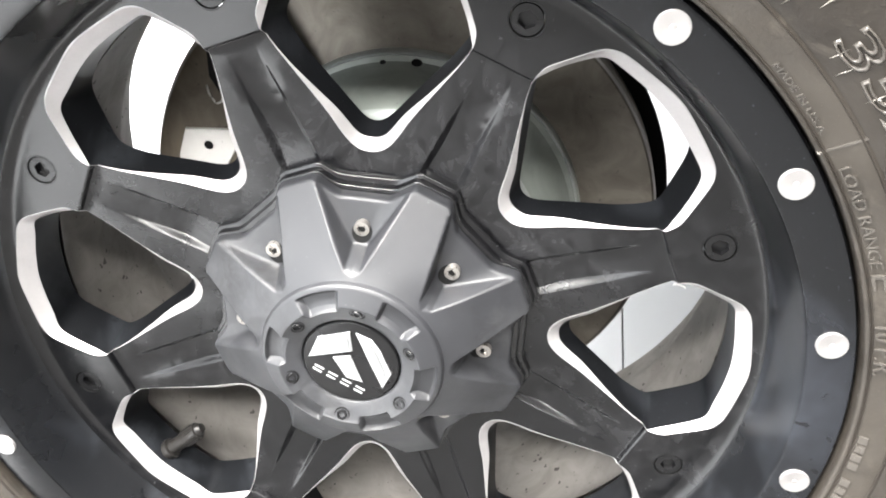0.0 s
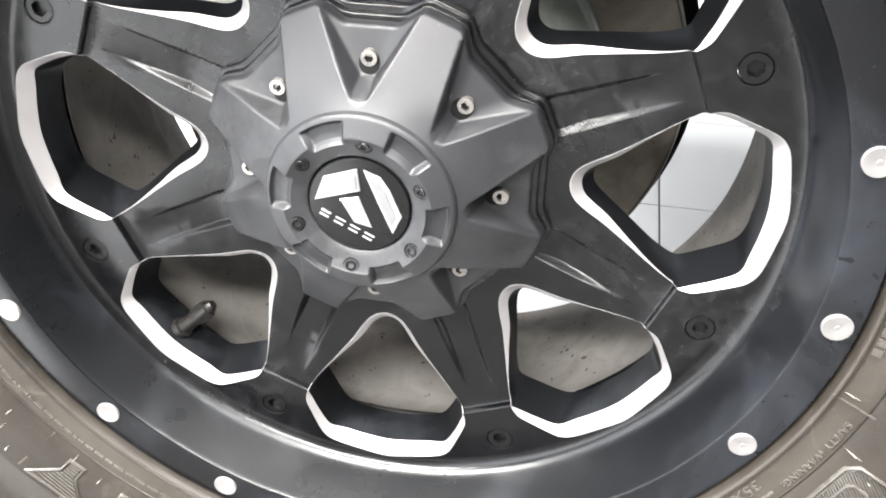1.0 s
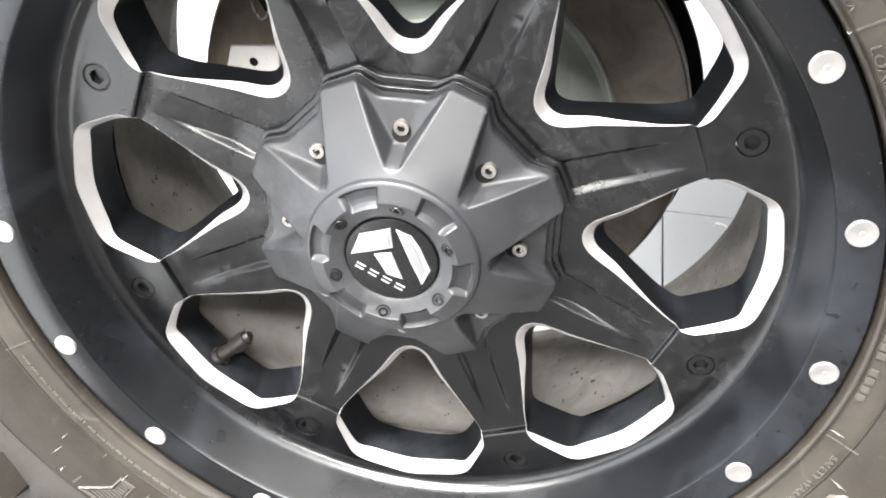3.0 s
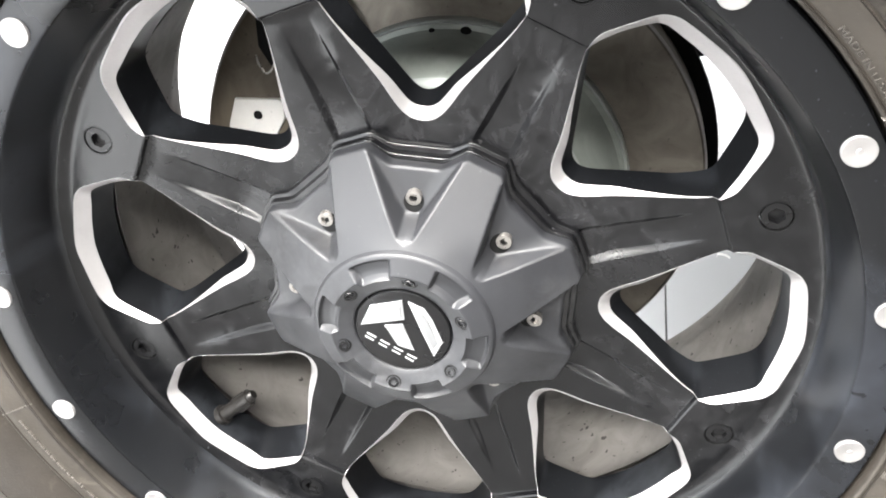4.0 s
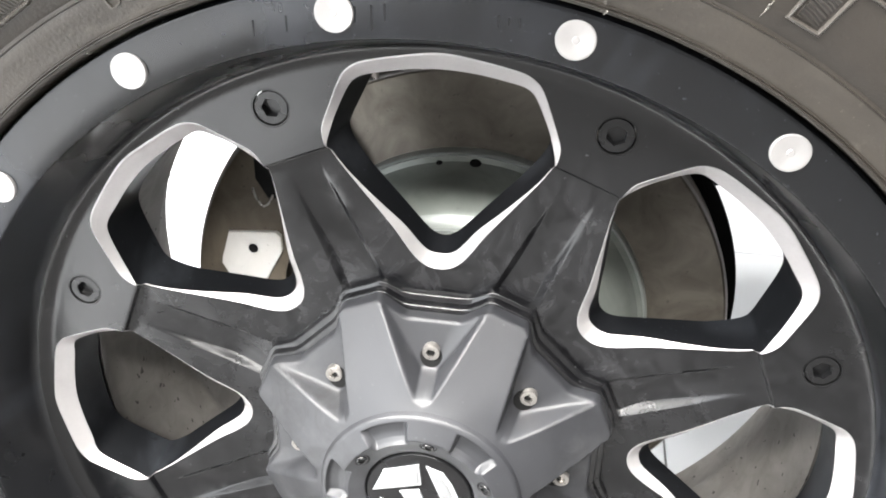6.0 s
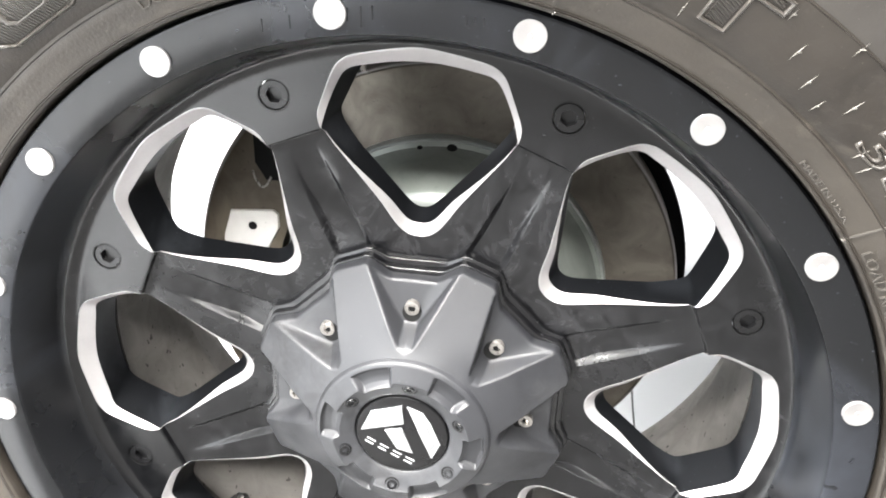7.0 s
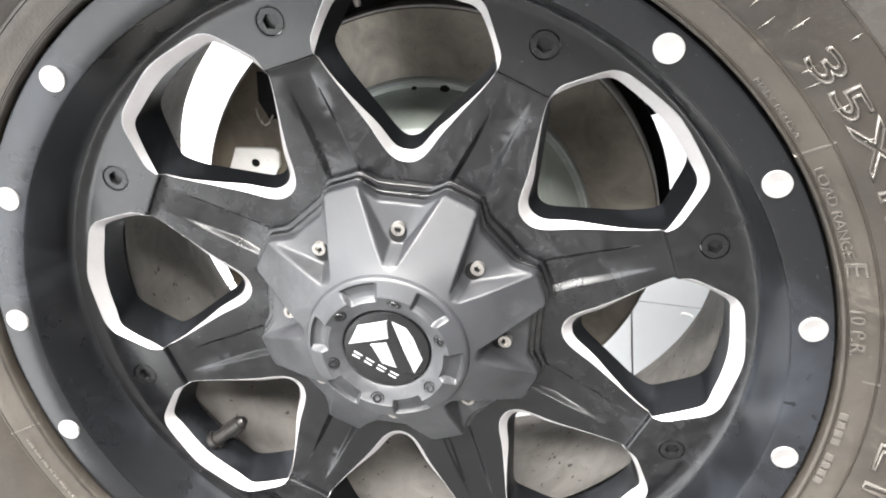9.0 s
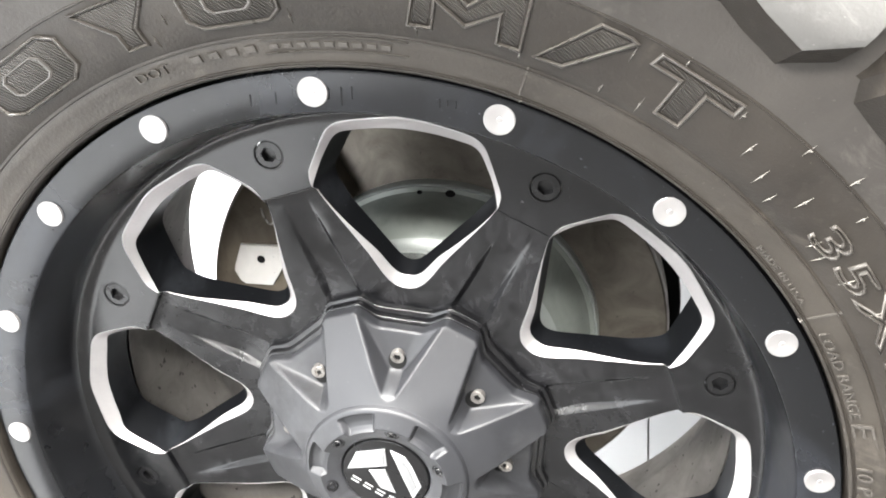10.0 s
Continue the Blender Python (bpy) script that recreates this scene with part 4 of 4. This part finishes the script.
spots = [(0.2974, 38.6), (0.3217, 44.1), (0.2978, 44.6), (0.3075, 40.5), (0.2945, 13.2), (0.2706, 14.6), (0.2704, 52.7), (0.2960, 46.2), (0.2700, -31.0), (0.2946, 20.8), (0.3170, 21.6), (0.3250, 25.4),
         (0.2965, 24.4), (0.3190, 31.3), (0.3085, 33.8), (0.3020, 36.4), (0.3255, 36.8), (0.3300, 41.0), (0.2975, -21.0), (0.3060, -19.0), (0.2980, -7.4), (0.2950, 4.0), (0.3000, 49.4), (0.3030, 53.4),
         (0.2780, 104.9), (0.2955, 110.8), (0.3100, 112.5), (0.2950, 121.0), (0.3200, -129.5), (0.3120, -127.0), (0.2998, -126.0), (0.2960, -136.4), (0.2980, -140.8), (0.2970, -151.0), (0.3250, -138.5)]
for i, (r, a) in enumerate(spots):
    m = Matrix.Translation(at_angle(r, a, sidewall(r))) @ spin(a) @ pose(0, 0, 0, -18 + rng.uniform(-14, 14), rng.uniform(-20, 20), 0)
    if i:
        again(hair, m)
    else:
        hair.matrix_basis = m
for r, a in spots:
    half, wide = rng.uniform(0.0028, 0.0055), rng.uniform(0.0004, 0.0006)
    bm = bmesh.new()
    rows = [[bm.verts.new((x, y, z)) for x, z in ((-wide * k, -0.0004), (0, 0.0009 * k), (wide * k, -0.0004))] for y, k in ((-half, 0.15), (-half * 0.4, 0.7), (0, 1.0), (half * 0.4, 0.7), (half, 0.15))]
    for p, q in zip(rows, rows[1:]):
        for c in range(2):
            bm.faces.new((p[c], p[c + 1], q[c + 1], q[c]))
    part("mould_line", bent(bm, r, a, 0.0), M_HAIR, tyre, smooth=0)

# ---- brake parts behind the wheel ----
brake = thing("brake_disc", WHEEL, "brown iron brake disc with grey-green hub, behind the wheel", "brake disc")
part("friction_ring", lathe([(0.122, -0.189), (0.1245, -0.1895), (0.175, -0.19), (0.177, -0.1915), (0.1775, -0.2), (0.1775, -0.214), (0.176, -0.216), (0.122, -0.216)], 128), M_ROTOR, brake, "brown stained iron friction ring")
part("disc_edge", lathe([(0.1764, -0.1901), (0.1769, -0.1902), (0.1777, -0.1911), (0.1779, -0.1922), (0.1774, -0.1926)], 128), M_BEVEL, brake, "bright worn edge of the disc")
part("hat_side", lathe([(0.1006, -0.1400), (0.1035, -0.1425), (0.1155, -0.176), (0.1185, -0.181), (0.1222, -0.1825)], 128), M_HAT_SIDE, brake, "darker green flank of the hub")
part("hub_hat", lathe([(0.055, -0.128), (0.075, -0.1285), (0.0765, -0.134), (0.0905, -0.1352), (0.0915, -0.1338), (0.0928, -0.1338), (0.0938, -0.1356), (0.0985, -0.137), (0.1012, -0.1398)], 128), M_HAT, brake, "pale grey-green coated hub face")
part("hat_rim", lathe([(0.1218, -0.1835), (0.1222, -0.1815), (0.1236, -0.1808), (0.1246, -0.1818), (0.1249, -0.19)], 128), M_HAT, brake, "pale rim of the hub")
# two black dots painted as the dark inside of holes
for k, (a, size) in enumerate(((1.5, 1.0), (-9.8, 0.55))):
    dot = part("drain_hole", lathe([(0.0, 0.0006), (0.0028, 0.0005), (0.0031, -0.001)], 14), M_DARK, brake) if k == 0 else again(dot, Matrix())
    dot.matrix_basis = Matrix.Translation(at_angle(0.1184, a, -0.1800)) @ spin(a) @ pose(0, 0, 0, -40, 0, 0) @ Matrix.Diagonal((size * 1.3, size, size, 1))
part("dust_shield", lathe([(0.09, -0.223), (0.184, -0.2235), (0.1865, -0.222), (0.1872, -0.2245), (0.184, -0.227), (0.09, -0.227)], 96), M_DARK, brake, "black steel dust shield")

part("shield_flange", lathe([(0.172, -0.2175), (0.199, -0.2165), (0.2045, -0.214), (0.206, -0.2155), (0.2035, -0.2185), (0.172, -0.2215)], 24, -36, 14), M_DARK, brake, "black raised flange of the dust shield")
bolt_bm = lathe([(0.0, 0.0), (0.0052, 0.0004), (0.0058, 0.002), (0.0058, 0.012), (0.0044, 0.0125), (0.0044, 0.05)], 18)
part("guide_bolt", bolt_bm, M_DARK, brake, "black guide bolt").matrix_basis = Matrix.Translation(at_angle(0.1895, 57.6, -0.228)) @ pose(0, 0, 0, 180, 0, 0)

caliper = thing("brake_caliper", WHEEL, "rusty iron brake caliper over the disc edge", "brake caliper")
bm = lathe([(0.128, -0.176), (0.135, -0.1735), (0.178, -0.1735), (0.19, -0.177), (0.1935, -0.184), (0.1945, -0.2), (0.1935, -0.235), (0.18, -0.24), (0.13, -0.24)], 30, -118, -33)
for face_end in (0, 1):
    ends = [v for v in bm.verts if abs(math.degrees(math.atan2(v.co.x, v.co.y)) - (-118, -33)[face_end]) < 0.01]
    bm.faces.new(sorted(ends, key=lambda v: math.atan2(v.co.z + 0.205, v.co.xy.length - 0.16)))
part("caliper_body", bm, M_CALIPER, caliper)
plate = [(-0.1625, 0.0565), (-0.129, 0.0595), (-0.1255, 0.0565), (-0.1255, 0.045), (-0.1374, 0.0222), (-0.1605, 0.0204), (-0.1645, 0.0225), (-0.1694, 0.0312), (-0.1688, 0.0362)]
part("mounting_plate", prism(plate, -0.1755, -0.1705, 0.0006), M_PLATE, caliper, "pale flat metal plate with a hole", 20)
# the hole's dark inside is a black disc on the plate
bm = lathe([(0.0, -0.0004), (0.0026, -0.0002), (0.0032, 0.0004), (0.0034, 0.0)], 18)
part("plate_hole", bm, M_DARK, caliper).matrix_basis = Matrix.Translation((-0.1455, 0.0459, -0.1699))
# a raised black block paints the shade of a pocket
part("spring_pocket", prism([(-0.1415, 0.120), (-0.118, 0.120), (-0.118, 0.0835), (-0.1335, 0.0835), (-0.1415, 0.097)], -0.178, -0.1725, 0.001), M_DARK, caliper, "black block standing in for a shaded pocket", 0)
curve_pts = [(-0.1415, 0.0925), (-0.1402, 0.0865), (-0.1365, 0.0806), (-0.1345, 0.0798), (-0.1322, 0.0812), (-0.1298, 0.0845), (-0.128, 0.0885)]
data = bpy.data.curves.new("wire", "CURVE")
data.dimensions, data.bevel_depth, data.bevel_resolution = "3D", 0.0008, 2
line = data.splines.new("POLY")
line.points.add(len(curve_pts) - 1)
for p, (x, y) in zip(line.points, curve_pts):
    p.co = (x, y, -0.168, 1)
wire = bpy.data.objects.new("wire", data)
scene.collection.objects.link(wire)
bpy.context.view_layer.update()
me = bpy.data.meshes.new_from_object(wire.evaluated_get(bpy.context.evaluated_depsgraph_get()))
bpy.data.objects.remove(wire)
me.materials.clear()
me.materials.append(M_SCREW)
clip = new("retaining_clip", me)
clip.parent = caliper
tagged(clip, "thin bright wire clip")

# ---- a scrap on the floor behind the wheel ----
bm = bmesh.new()
rows = []
for i in range(13):
    u = i / 12
    a = radians(200 - 150 * u)
    x, y = 0.011 * math.cos(a) * (1.25 if u > 0.5 else 1.0), 0.006 * math.sin(a) + 0.002 * math.sin(9 * u)
    lift = 0.0012 + 0.0035 * math.sin(math.pi * u) ** 2
    wide = 0.0022 * (0.5 + math.sin(math.pi * u) * 0.5)
    rows.append([bm.verts.new(p) for p in ((x, y - wide, lift - 0.0006), (x, y - wide, lift), (x, y + wide, lift + 0.0012), (x, y + wide, lift + 0.0006))])
for p, q in zip(rows, rows[1:]):
    for c in range(4):
        bm.faces.new((p[c], p[(c + 1) % 4], q[(c + 1) % 4], q[c]))
bm.faces.new(rows[0])
bm.faces.new(rows[-1][::-1])
low = min(v.co.z for v in bm.verts)
for v in bm.verts:
    v.co.z -= low
scrap = tagged(part("plastic_scrap", bm, M_SCRAP, None), "small curled white plastic scrap lying on the tiles", "scrap")
scrap.matrix_world = pose(0.314, 0.816, 0.0, 0, 0, -20)

# ---- floor tiles, last ----
bm = box((0.0012, 0.0012, -0.004), (TILE - 0.0012, TILE - 0.0012, 0.0))
for v in bm.verts:
    if v.co.z > -0.001:
        v.co.x += 0.0007 if v.co.x < 0.1 else -0.0007
        v.co.y += 0.0007 if v.co.y < 0.1 else -0.0007
tile = part("floor_tile", bm, M_TILE, floor, smooth=0)
first = True
for i in range(17):
    for j in range(17):
        m = pose(X0 + TILE * i, Y0 + TILE * j, 0)
        if j < 9 and i > 6:
            continue
        if first:
            tile.matrix_basis = m
            first = False
        else:
            again(tile, m)
